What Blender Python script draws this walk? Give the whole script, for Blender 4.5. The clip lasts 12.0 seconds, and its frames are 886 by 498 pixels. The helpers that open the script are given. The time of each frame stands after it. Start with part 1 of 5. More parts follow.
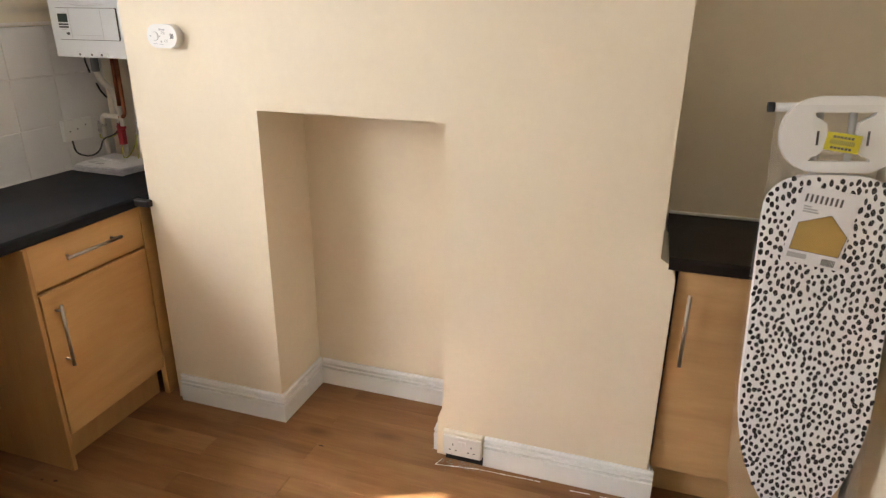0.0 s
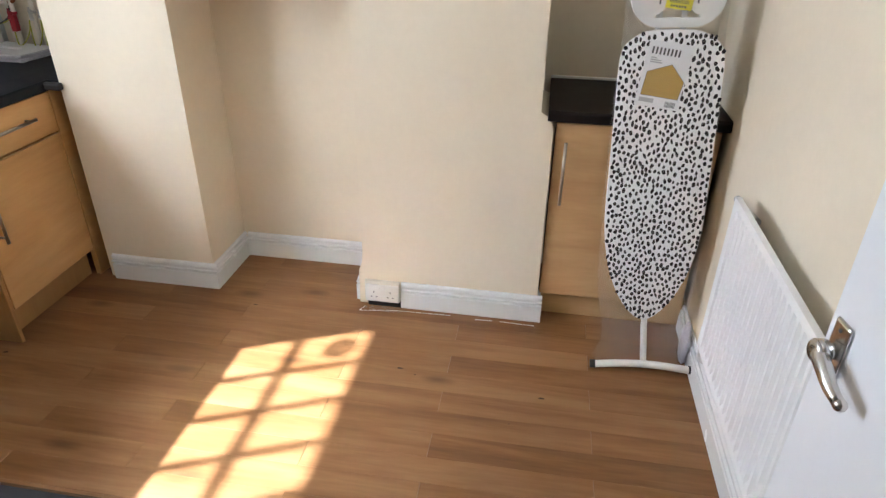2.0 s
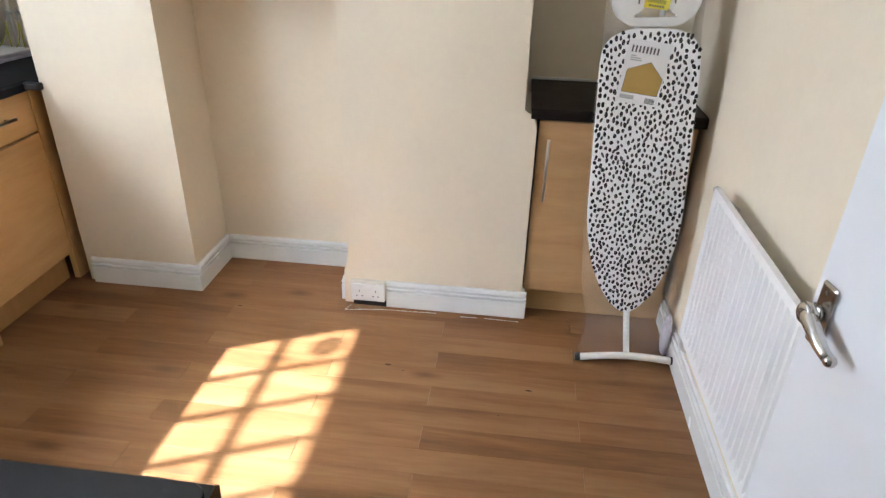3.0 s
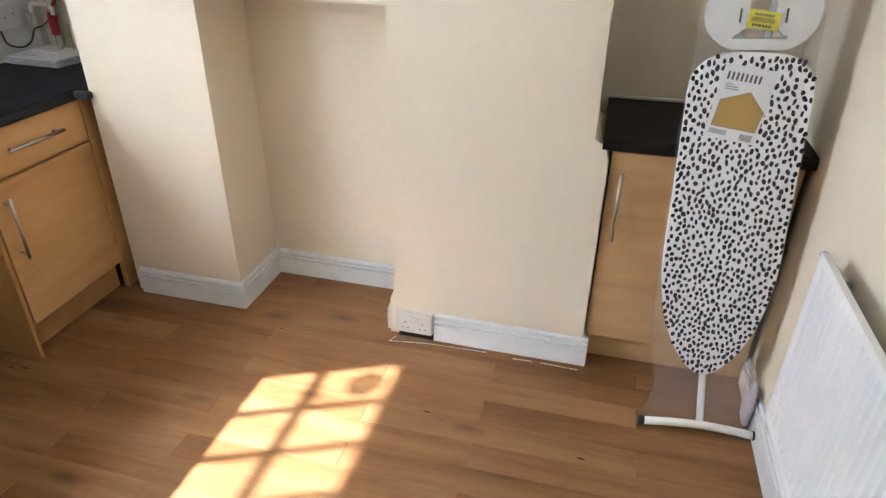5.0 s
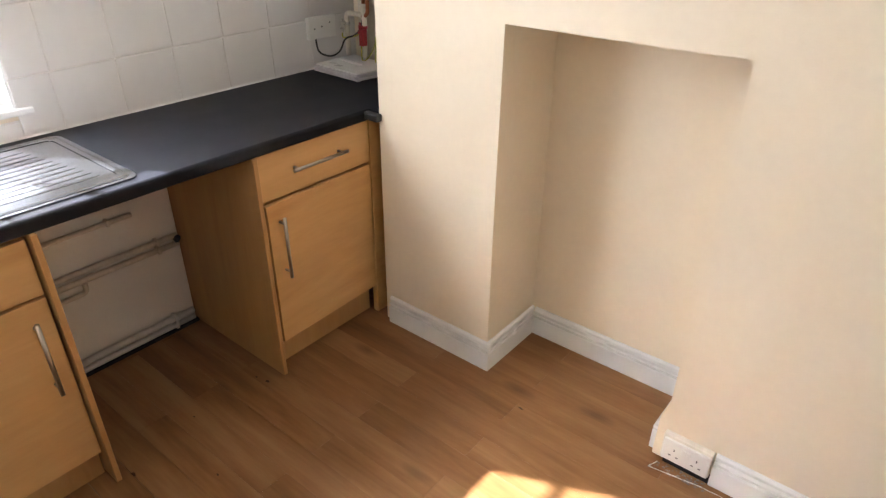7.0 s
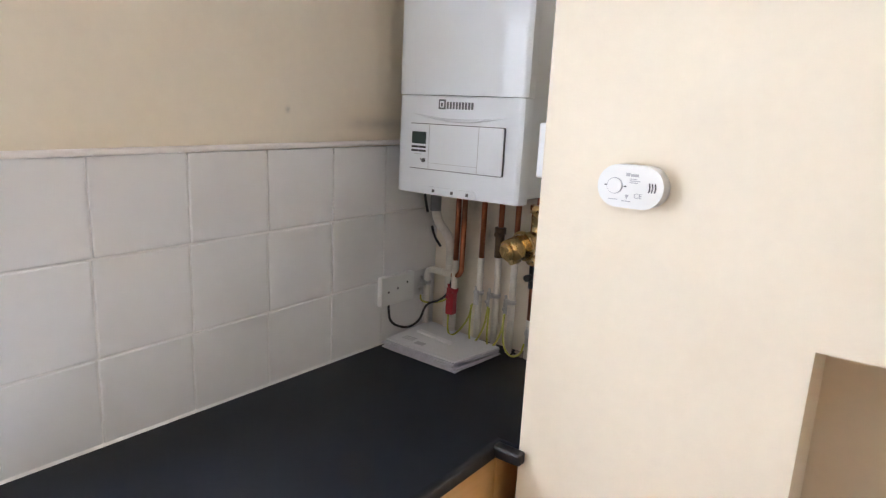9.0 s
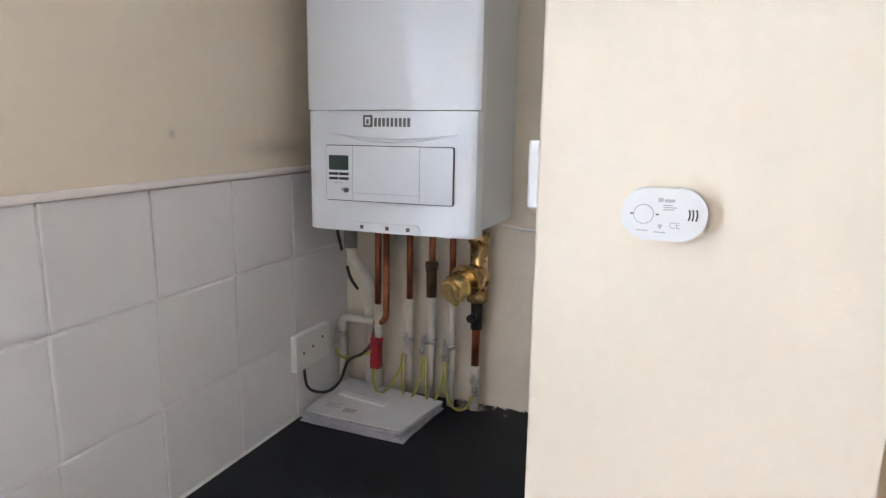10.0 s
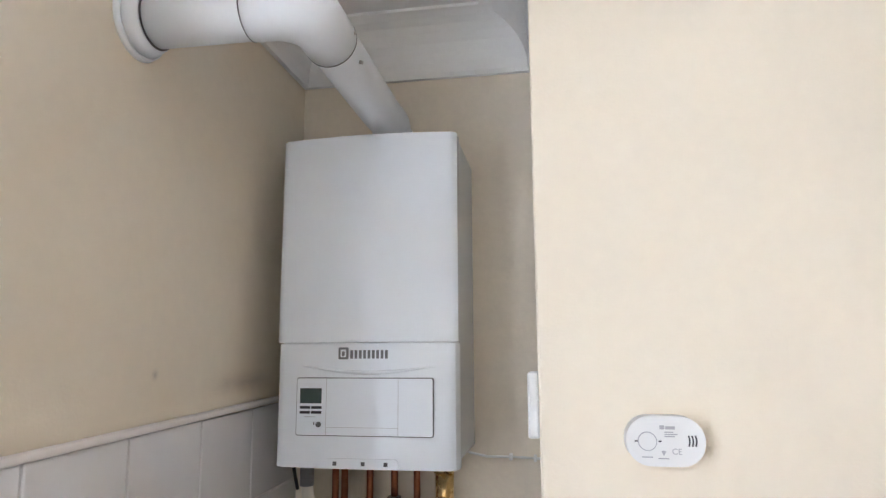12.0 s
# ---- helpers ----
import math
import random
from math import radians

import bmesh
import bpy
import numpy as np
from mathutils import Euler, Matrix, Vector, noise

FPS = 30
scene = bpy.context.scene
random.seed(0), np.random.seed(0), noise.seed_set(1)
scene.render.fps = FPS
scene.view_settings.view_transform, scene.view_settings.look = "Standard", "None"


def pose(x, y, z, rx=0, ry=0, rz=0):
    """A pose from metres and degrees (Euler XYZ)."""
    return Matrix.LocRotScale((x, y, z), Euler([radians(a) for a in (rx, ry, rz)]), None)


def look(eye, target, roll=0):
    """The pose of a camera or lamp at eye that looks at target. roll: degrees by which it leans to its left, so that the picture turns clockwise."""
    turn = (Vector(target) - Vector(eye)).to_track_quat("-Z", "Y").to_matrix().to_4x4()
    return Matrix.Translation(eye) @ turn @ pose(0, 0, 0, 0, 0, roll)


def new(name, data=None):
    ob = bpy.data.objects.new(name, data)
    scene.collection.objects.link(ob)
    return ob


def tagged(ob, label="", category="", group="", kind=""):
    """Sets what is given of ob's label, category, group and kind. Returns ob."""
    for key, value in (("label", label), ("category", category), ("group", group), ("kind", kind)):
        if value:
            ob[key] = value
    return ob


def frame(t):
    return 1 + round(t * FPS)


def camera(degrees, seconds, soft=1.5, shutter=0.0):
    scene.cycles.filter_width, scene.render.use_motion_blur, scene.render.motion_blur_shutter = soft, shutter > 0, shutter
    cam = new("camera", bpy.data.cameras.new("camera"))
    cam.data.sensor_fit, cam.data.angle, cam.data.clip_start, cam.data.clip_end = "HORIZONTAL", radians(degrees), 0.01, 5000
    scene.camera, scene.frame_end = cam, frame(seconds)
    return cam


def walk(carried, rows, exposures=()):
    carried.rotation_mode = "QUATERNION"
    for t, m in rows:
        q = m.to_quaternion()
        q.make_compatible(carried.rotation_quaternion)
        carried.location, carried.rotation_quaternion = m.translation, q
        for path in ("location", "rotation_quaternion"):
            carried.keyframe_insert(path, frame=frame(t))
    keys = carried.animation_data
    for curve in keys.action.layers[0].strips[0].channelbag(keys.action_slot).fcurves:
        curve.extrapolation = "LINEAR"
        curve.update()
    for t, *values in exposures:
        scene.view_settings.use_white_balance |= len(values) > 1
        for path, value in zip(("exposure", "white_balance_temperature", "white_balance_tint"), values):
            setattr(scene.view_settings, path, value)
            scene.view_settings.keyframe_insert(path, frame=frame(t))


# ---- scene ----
cam = camera(69.9, 12.0, soft=1.3)
PATH = [
    (0, (1.235, -1.835, 1.535), (0.659, -0.054, 0.832), 0.6),
    (0.3, (1.307, -1.915, 1.497), (0.855, -0.098, 0.794), 0.8),
    (0.5, (1.348, -1.96, 1.499), (0.891, -0.149, 0.784), 0.6),
    (1, (1.353, -2.058, 1.503), (0.924, -0.247, 0.77), 0.8),
    (1.5, (1.327, -2.12, 1.507), (0.991, -0.389, 0.564), 1.0),
    (2, (1.318, -2.15, 1.507), (1.044, -0.425, 0.533), 0.9),
    (2.5, (1.312, -2.157, 1.504), (1.084, -0.425, 0.531), 1.0),
    (2.7, (1.288, -2.213, 1.462), (1.104, -0.454, 0.529), 1.5),
    (4.3, (1.258, -2.14, 1.489), (0.951, -0.415, 0.524), 1.5),
    (4.5, (1.294, -2.057, 1.482), (0.96, -0.341, 0.511), 0.9),
    (5, (1.321, -1.912, 1.518), (0.891, -0.224, 0.536), 0.8),
    (5.5, (1.366, -1.842, 1.509), (0.665, -0.247, 0.527), -0.5),
    (5.7, (1.373, -1.831, 1.504), (0.434, -0.358, 0.53), -0.5),
    (6, (1.347, -1.805, 1.528), (0.32, -0.398, 0.546), -0.0),
    (6.3, (1.289, -1.757, 1.536), (0.194, -0.406, 0.547), 0.2),
    (6.5, (1.225, -1.702, 1.519), (0.146, -0.333, 0.538), 0.6),
    (7, (1.006, -1.529, 1.539), (-0.087, -0.174, 0.554), 0.5),
    (7.5, (0.812, -1.407, 1.534), (-0.345, -0.081, 0.583), 0.3),
    (7.7, (0.728, -1.353, 1.525), (-0.489, 0.003, 0.702), 0.4),
    (9.3, (-0.057, -1.075, 1.55), (-1.122, 0.582, 1.202), 1.6),
    (9.5, (-0.129, -1.048, 1.542), (-1.047, 0.696, 1.205), 1.7),
    (10, (-0.302, -0.991, 1.551), (-1.0, 0.851, 1.206), 1.0),
    (10.5, (-0.412, -1.006, 1.551), (-0.986, 0.881, 1.221), 1.0),
    (11, (-0.509, -1.051, 1.553), (-0.835, 0.895, 1.225), 0.4),
    (11.5, (-0.524, -1.068, 1.563), (-0.846, 0.894, 1.344), 0.0),
    (11.7, (-0.495, -1.067, 1.584), (-0.849, 0.901, 1.531), -0.4),
    (12, (-0.492, -1.087, 1.588), (-0.828, 0.859, 1.904), -0.3),
]
walk(cam, [(t, look(eye, target, roll)) for t, eye, target, roll in PATH], exposures=[(0, 2.20, 6600, 15), (0.5, 2.34, 5950, 12), (1, 2.36, 5900, 12), (2.5, 2.38, 5600, 11), (4.5, 2.38, 5600, 11), (5.5, 2.42, 5650, 11), (6, 2.46, 5700, 13), (6.3, 2.48, 6200, 16), (7.5, 2.42, 6200, 16), (9.5, 2.28, 5650, 16), (11, 2.34, 5550, 15), (12, 2.17, 5650, 15)])

# ---- light ----
world = bpy.data.worlds.new("sky")
scene.world = world
world.use_nodes = True
wn = world.node_tree.nodes
sky = wn.new("ShaderNodeTexSky")
sky.sky_type = "NISHITA"
sky.sun_disc = False
sky.sun_elevation = radians(43.3)
sky.sun_rotation = radians(246.4)
wn["Background"].inputs["Strength"].default_value = 0.065
world.node_tree.links.new(sky.outputs[0], wn["Background"].inputs["Color"])

SUN_DIR = Vector((0.917 * math.cos(radians(43.3)), 0.40 * math.cos(radians(43.3)), -math.sin(radians(43.3))))
sun_data = bpy.data.lights.new("sun", "SUN")
sun_data.energy = 7.2
sun_data.angle = radians(0.85)
sun_data.color = (0.985, 0.99, 1.0)
sun_ob = new("sun", sun_data)
sun_ob.matrix_world = look((-6, -3, 8), Vector((-6, -3, 8)) + SUN_DIR)

# sky light in the window's opening
day_data = bpy.data.lights.new("window_daylight", "AREA")
day_data.shape = "RECTANGLE"
day_data.size, day_data.size_y = 1.15, 1.2
day_data.energy = 7.0
day_data.color = (0.91, 0.94, 0.97)
day_ob = new("window_daylight", day_data)
day_ob.matrix_world = look((-1.36, -1.60, 1.60), (0.2, -1.66, 1.50))

# ---- materials ----


def material(name, base, rough=0.5, metal=0.0, var=0.06, scale=6.0, fine=90.0, bump=0.05, bump_scale=120.0, spec=0.5, island=0.0, coat=0.0):
    m = bpy.data.materials.new(name)
    m.use_nodes = True
    nt = m.node_tree
    n, ln = nt.nodes, nt.links
    b = n["Principled BSDF"]
    b.inputs["Roughness"].default_value = rough
    b.inputs["Metallic"].default_value = metal
    b.inputs["Specular IOR Level"].default_value = spec
    b.inputs["Coat Weight"].default_value = coat
    tc = n.new("ShaderNodeTexCoord")
    big = n.new("ShaderNodeTexNoise")
    big.inputs["Scale"].default_value = scale
    big.inputs["Detail"].default_value = 4
    ln.new(tc.outputs["Object"], big.inputs["Vector"])
    small = n.new("ShaderNodeTexNoise")
    small.inputs["Scale"].default_value = fine
    ln.new(tc.outputs["Object"], small.inputs["Vector"])
    add = n.new("ShaderNodeMath")
    add.operation = "MULTIPLY_ADD"
    ln.new(small.outputs["Fac"], add.inputs[0])
    add.inputs[1].default_value = 0.4
    ln.new(big.outputs["Fac"], add.inputs[2])
    last = add.outputs[0]
    if island:
        info = n.new("ShaderNodeObjectInfo")
        a2 = n.new("ShaderNodeMath")
        a2.operation = "MULTIPLY_ADD"
        ln.new(info.outputs["Random"], a2.inputs[0])
        a2.inputs[1].default_value = island
        ln.new(last, a2.inputs[2])
        last = a2.outputs[0]
    ramp = n.new("ShaderNodeMapRange")
    ramp.inputs["From Min"].default_value = 0.35
    ramp.inputs["From Max"].default_value = 1.05 + island
    ramp.inputs["To Min"].default_value = 1 - var
    ramp.inputs["To Max"].default_value = 1 + var
    ln.new(last, ramp.inputs["Value"])
    mix = n.new("ShaderNodeVectorMath")
    mix.operation = "SCALE"
    mix.inputs[0].default_value = base
    ln.new(ramp.outputs[0], mix.inputs["Scale"])
    ln.new(mix.outputs[0], b.inputs["Base Color"])
    rr = n.new("ShaderNodeMapRange")
    rr.inputs["To Min"].default_value = max(0.02, rough - 0.06)
    rr.inputs["To Max"].default_value = min(1, rough + 0.08)
    ln.new(big.outputs["Fac"], rr.inputs["Value"])
    ln.new(rr.outputs[0], b.inputs["Roughness"])
    if bump:
        bn = n.new("ShaderNodeTexNoise")
        bn.inputs["Scale"].default_value = bump_scale
        bn.inputs["Detail"].default_value = 3
        ln.new(tc.outputs["Object"], bn.inputs["Vector"])
        bp = n.new("ShaderNodeBump")
        bp.inputs["Strength"].default_value = bump
        bp.inputs["Distance"].default_value = 0.004
        ln.new(bn.outputs["Fac"], bp.inputs["Height"])
        ln.new(bp.outputs[0], b.inputs["Normal"])
    return m


def wood(name, dark, mid, light, stretch, rough=0.4, knots=0.0, piece=0.5, ring=9.0, bump=0.06, fine_grain=0.3):
    """Grain stretched along the axes given by the scales in stretch."""
    m = bpy.data.materials.new(name)
    m.use_nodes = True
    nt = m.node_tree
    n, ln = nt.nodes, nt.links
    b = n["Principled BSDF"]
    tc = n.new("ShaderNodeTexCoord")
    info = n.new("ShaderNodeObjectInfo")
    off = n.new("ShaderNodeVectorMath")
    off.operation = "MULTIPLY_ADD"
    ln.new(info.outputs["Random"], off.inputs[0])
    off.inputs[1].default_value = (17.0, 31.0, 23.0)
    ln.new(tc.outputs["Object"], off.inputs[2])
    mp = n.new("ShaderNodeMapping")
    mp.inputs["Scale"].default_value = stretch
    ln.new(off.outputs[0], mp.inputs["Vector"])
    g1 = n.new("ShaderNodeTexNoise")
    g1.inputs["Scale"].default_value = ring
    g1.inputs["Detail"].default_value = 6
    g1.inputs["Distortion"].default_value = 0.7
    ln.new(mp.outputs[0], g1.inputs["Vector"])
    g2 = n.new("ShaderNodeTexNoise")
    g2.inputs["Scale"].default_value = ring * 9
    g2.inputs["Detail"].default_value = 4
    ln.new(mp.outputs[0], g2.inputs["Vector"])
    sm = n.new("ShaderNodeMath")
    sm.operation = "MULTIPLY_ADD"
    ln.new(g2.outputs["Fac"], sm.inputs[0])
    sm.inputs[1].default_value = fine_grain
    ln.new(g1.outputs["Fac"], sm.inputs[2])
    s2 = n.new("ShaderNodeMath")
    s2.operation = "MULTIPLY_ADD"
    ln.new(info.outputs["Random"], s2.inputs[0])
    s2.inputs[1].default_value = piece * 0.3
    ln.new(sm.outputs[0], s2.inputs[2])
    cr = n.new("ShaderNodeValToRGB")
    cr.color_ramp.elements[0].position, cr.color_ramp.elements[0].color = 0.42, (*dark, 1)
    cr.color_ramp.elements[1].position, cr.color_ramp.elements[1].color = 0.95, (*light, 1)
    e = cr.color_ramp.elements.new(0.66)
    e.color = (*mid, 1)
    ln.new(s2.outputs[0], cr.inputs["Fac"])
    col = cr.outputs["Color"]
    if knots:
        kmap = n.new("ShaderNodeMapping")
        kmap.inputs["Scale"].default_value = (2.2, 6.0, 4.0)
        ln.new(off.outputs[0], kmap.inputs["Vector"])
        vo = n.new("ShaderNodeTexVoronoi")
        vo.inputs["Scale"].default_value = 1.0
        ln.new(kmap.outputs[0], vo.inputs["Vector"])
        kr = n.new("ShaderNodeMapRange")
        kr.inputs["From Min"].default_value = 0.03
        kr.inputs["From Max"].default_value = 0.17
        kr.inputs["To Min"].default_value = knots
        kr.inputs["To Max"].default_value = 0.0
        ln.new(vo.outputs["Distance"], kr.inputs["Value"])
        mk = n.new("ShaderNodeMixRGB")
        mk.inputs["Color2"].default_value = (dark[0] * 0.35, dark[1] * 0.3, dark[2] * 0.3, 1)
        ln.new(kr.outputs[0], mk.inputs["Fac"])
        ln.new(col, mk.inputs["Color1"])
        col = mk.outputs[0]
    ln.new(col, b.inputs["Base Color"])
    b.inputs["Specular IOR Level"].default_value = 0.32
    rr = n.new("ShaderNodeMapRange")
    rr.inputs["To Min"].default_value = rough - 0.08
    rr.inputs["To Max"].default_value = rough + 0.12
    ln.new(g1.outputs["Fac"], rr.inputs["Value"])
    ln.new(rr.outputs[0], b.inputs["Roughness"])
    bp = n.new("ShaderNodeBump")
    bp.inputs["Strength"].default_value = bump
    bp.inputs["Distance"].default_value = 0.002
    ln.new(g2.outputs["Fac"], bp.inputs["Height"])
    ln.new(bp.outputs[0], b.inputs["Normal"])
    return m


CREAM = material("cream_wall_paint", (0.835, 0.738, 0.572), 0.62, var=0.05, scale=2.2, fine=40, bump=0.10, bump_scale=160)
RECESS = material("off_white_rough_plaster", (0.78, 0.695, 0.56), 0.7, var=0.07, scale=9, bump=0.25, bump_scale=60)
CEIL = material("white_ceiling_paint", (0.85, 0.84, 0.81), 0.7, var=0.03, bump=0.08)
GLOSS_WHITE = material("white_gloss_paint", (0.87, 0.87, 0.85), 0.24, var=0.03, scale=5, bump=0.05, bump_scale=40)
DOOR_WHITE = material("white_door_paint", (0.80, 0.81, 0.82), 0.30, var=0.02, scale=3, bump=0.12, bump_scale=25)
RAD_WHITE = material("white_radiator_enamel", (0.86, 0.86, 0.84), 0.42, var=0.02, bump=0.02)
BOILER_WHITE = material("white_boiler_enamel", (0.78, 0.81, 0.84), 0.07, var=0.01, bump=0.0)
TRIM_WHITE = material("pinkish_white_plastic", (0.86, 0.80, 0.74), 0.35, var=0.03, bump=0.02)
PLASTIC = material("white_plastic", (0.80, 0.79, 0.75), 0.35, var=0.02, bump=0.02)
NICKEL = material("satin_nickel", (0.60, 0.58, 0.55), 0.20, metal=1.0, var=0.05, scale=14, bump=0.02, bump_scale=200)
CREAM_PLASTIC = material("ivory_plastic", (0.76, 0.72, 0.62), 0.4, var=0.04, bump=0.02)
FLUE_WHITE = material("white_flue_plastic", (0.80, 0.82, 0.83), 0.30, var=0.02, bump=0.0)
TILE = material("white_glazed_tile", (0.79, 0.77, 0.745), 0.16, var=0.04, scale=4, fine=30, bump=0.10, bump_scale=14, island=0.35)
GROUT = material("pale_grout", (0.80, 0.77, 0.73), 0.7, var=0.10, scale=30, bump=0.2)
WORKTOP = material("black_slate_laminate", (0.011, 0.012, 0.016), 0.46, var=0.25, scale=10, fine=260, bump=0.10, bump_scale=300, spec=0.18)
BROWN_TOP = material("dark_brown_laminate", (0.014, 0.009, 0.007), 0.45, var=0.3, scale=10, fine=260, bump=0.10, bump_scale=300, spec=0.25)
STEEL = material("brushed_steel", (0.50, 0.46, 0.40), 0.32, metal=1.0, var=0.06, scale=12, bump=0.03, bump_scale=200)
SINK_STEEL = material("worn_stainless_steel", (0.40, 0.42, 0.45), 0.24, metal=1.0, var=0.08, scale=9, bump=0.06, bump_scale=90)
# near-black that paints the shade inside gaps and joints
DARK = material("gap_shade_black", (0.012, 0.011, 0.010), 0.7, var=0.2, bump=0)
BLACK = material("black_enamel", (0.012, 0.012, 0.014), 0.16, var=0.15, bump=0.0)
BLACK_MATT = material("black_plastic", (0.018, 0.018, 0.019), 0.42, var=0.15, bump=0.02)
RUBBER = material("dark_rubber", (0.03, 0.03, 0.03), 0.6, var=0.2, bump=0.05)
COPPER = material("tarnished_copper", (0.33, 0.115, 0.055), 0.34, metal=1.0, var=0.35, scale=25, bump=0.08)
BRASS = material("dull_brass", (0.70, 0.50, 0.22), 0.26, metal=1.0, var=0.2, scale=30, bump=0.05)
PIPE_PAINT = material("off_white_painted_pipe", (0.68, 0.63, 0.54), 0.45, var=0.15, scale=20, bump=0.1)
GREY_PLASTIC = material("grey_conduit", (0.20, 0.20, 0.20), 0.5, var=0.1)
RED_TAPE = material("red_tape", (0.38, 0.02, 0.03), 0.4, var=0.2)
CLAMP = material("dull_earth_clamp", (0.52, 0.50, 0.47), 0.32, metal=0.8, var=0.3, scale=40)
EARTH = material("green_yellow_cable", (0.42, 0.40, 0.05), 0.45, var=0.3, scale=60, fine=200)
PAPER = material("grey_white_paper", (0.70, 0.69, 0.69), 0.6, var=0.05, scale=15, bump=0.04)
PAPER_EDGE = material("crumpled_plastic_sleeve", (0.50, 0.48, 0.52), 0.3, var=0.2, scale=30, bump=0.3, bump_scale=50)
CLOTH = material("white_cotton_cover", (0.88, 0.86, 0.85), 0.85, var=0.03, scale=20, bump=0.15, bump_scale=400)
SPOT = material("black_print", (0.022, 0.019, 0.020), 0.8, var=0.3, scale=30, bump=0)
LABEL = material("white_card_label", (0.82, 0.80, 0.80), 0.45, var=0.02, bump=0.02)
OCHRE = material("ochre_print", (0.50, 0.31, 0.055), 0.5, var=0.04, bump=0)
INK = material("grey_ink", (0.10, 0.095, 0.095), 0.6, var=0.1, bump=0)
PALE_INK = material("pale_grey_ink", (0.45, 0.44, 0.44), 0.6, var=0.1, bump=0)
MARK = material("dark_grey_mark", (0.13, 0.13, 0.135), 0.4, var=0.05, bump=0)
YELLOW = material("yellow_sticker", (0.75, 0.66, 0.02), 0.5, var=0.06, bump=0)
LCD = material("grey_green_display", (0.055, 0.075, 0.07), 0.2, var=0.05, bump=0)
soft_stain = bpy.data.materials.new("soft_brown_stain")
soft_stain.use_nodes = True
sn = soft_stain.node_tree.nodes
sn["Principled BSDF"].inputs["Base Color"].default_value = (0.36, 0.20, 0.09, 1)
sn["Principled BSDF"].inputs["Roughness"].default_value = 0.7
st_co = sn.new("ShaderNodeTexCoord")
st_mv = sn.new("ShaderNodeVectorMath")
st_mv.operation = "MULTIPLY_ADD"
st_mv.inputs[1].default_value = (0, 2, 2)
st_mv.inputs[2].default_value = (0, -1, -1)
st_gr = sn.new("ShaderNodeTexGradient")
st_gr.gradient_type = "QUADRATIC_SPHERE"
st_no = sn.new("ShaderNodeTexNoise")
st_no.inputs["Scale"].default_value = 22
st_mu = sn.new("ShaderNodeMath")
st_mu.operation = "MULTIPLY"
st_ha = sn.new("ShaderNodeMath")
st_ha.operation = "MULTIPLY"
st_ha.inputs[1].default_value = 0.75
sl = soft_stain.node_tree.links
sl.new(st_co.outputs["Generated"], st_mv.inputs[0])
sl.new(st_mv.outputs[0], st_gr.inputs[0])
sl.new(st_co.outputs["Object"], st_no.inputs["Vector"])
sl.new(st_gr.outputs["Fac"], st_mu.inputs[0])
sl.new(st_no.outputs["Fac"], st_mu.inputs[1])
sl.new(st_mu.outputs[0], st_ha.inputs[0])
sl.new(st_ha.outputs[0], sn["Principled BSDF"].inputs["Alpha"])
WINDOW_WHITE = material("white_window_paint", (0.82, 0.83, 0.83), 0.32, var=0.03, bump=0.05)
SEALANT = material("white_sealant", (0.78, 0.76, 0.72), 0.4, var=0.08, scale=30, bump=0.2, bump_scale=80)
DUST = material("grey_brown_dust", (0.26, 0.21, 0.17), 0.9, var=0.4, scale=80, bump=0)
KNOT = material("dark_wood_knot", (0.060, 0.026, 0.010), 0.75, var=0.5, scale=90, fine=300, bump=0.05)
PIPE_DULL = material("cream_taupe_pipe", (0.70, 0.60, 0.46), 0.5, var=0.2, scale=12, bump=0.1)
TARNISH = material("blackened_brass", (0.13, 0.085, 0.05), 0.4, metal=0.7, var=0.6, scale=40, bump=0.2)
BOARD = material("white_back_board", (0.82, 0.75, 0.64), 0.5, var=0.06, scale=5)
CARPET = material("grey_hall_carpet", (0.20, 0.19, 0.18), 0.9, var=0.2, fine=300, bump=0.4, bump_scale=500)
GRASS = material("pale_concrete_yard", (0.30, 0.31, 0.33), 0.9, var=0.15, scale=3, bump=0.3)
OAK = wood("oak_laminate_plank", (0.126, 0.054, 0.0165), (0.208, 0.094, 0.0315), (0.292, 0.150, 0.060), (0.42, 4.2, 4.2), 0.44, knots=0.5, piece=0.55, ring=2.2, fine_grain=0.34)
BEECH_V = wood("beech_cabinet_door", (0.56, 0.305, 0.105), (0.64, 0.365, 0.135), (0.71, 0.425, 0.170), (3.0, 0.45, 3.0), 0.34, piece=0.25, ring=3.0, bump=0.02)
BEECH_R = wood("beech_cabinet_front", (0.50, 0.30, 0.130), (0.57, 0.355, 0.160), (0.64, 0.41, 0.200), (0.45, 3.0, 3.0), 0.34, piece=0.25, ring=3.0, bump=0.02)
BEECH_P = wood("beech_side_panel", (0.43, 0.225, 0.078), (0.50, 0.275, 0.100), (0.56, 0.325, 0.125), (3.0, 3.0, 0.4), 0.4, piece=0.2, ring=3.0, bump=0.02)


def glass_material(name, rough, tint=(1, 1, 1), ior=1.45):
    m = bpy.data.materials.new(name)
    m.use_nodes = True
    b = m.node_tree.nodes["Principled BSDF"]
    b.inputs["Base Color"].default_value = (*tint, 1)
    b.inputs["Transmission Weight"].default_value = 1
    b.inputs["Roughness"].default_value = rough
    b.inputs["IOR"].default_value = ior
    return m


GLASS = glass_material("window_glass", 0.0)
POLY = material("clear_polythene", (0.85, 0.85, 0.86), 0.14, var=0.02, bump=0.5, bump_scale=30)
POLY.node_tree.nodes["Principled BSDF"].inputs["Alpha"].default_value = 0.065

# ---- mesh helpers ----


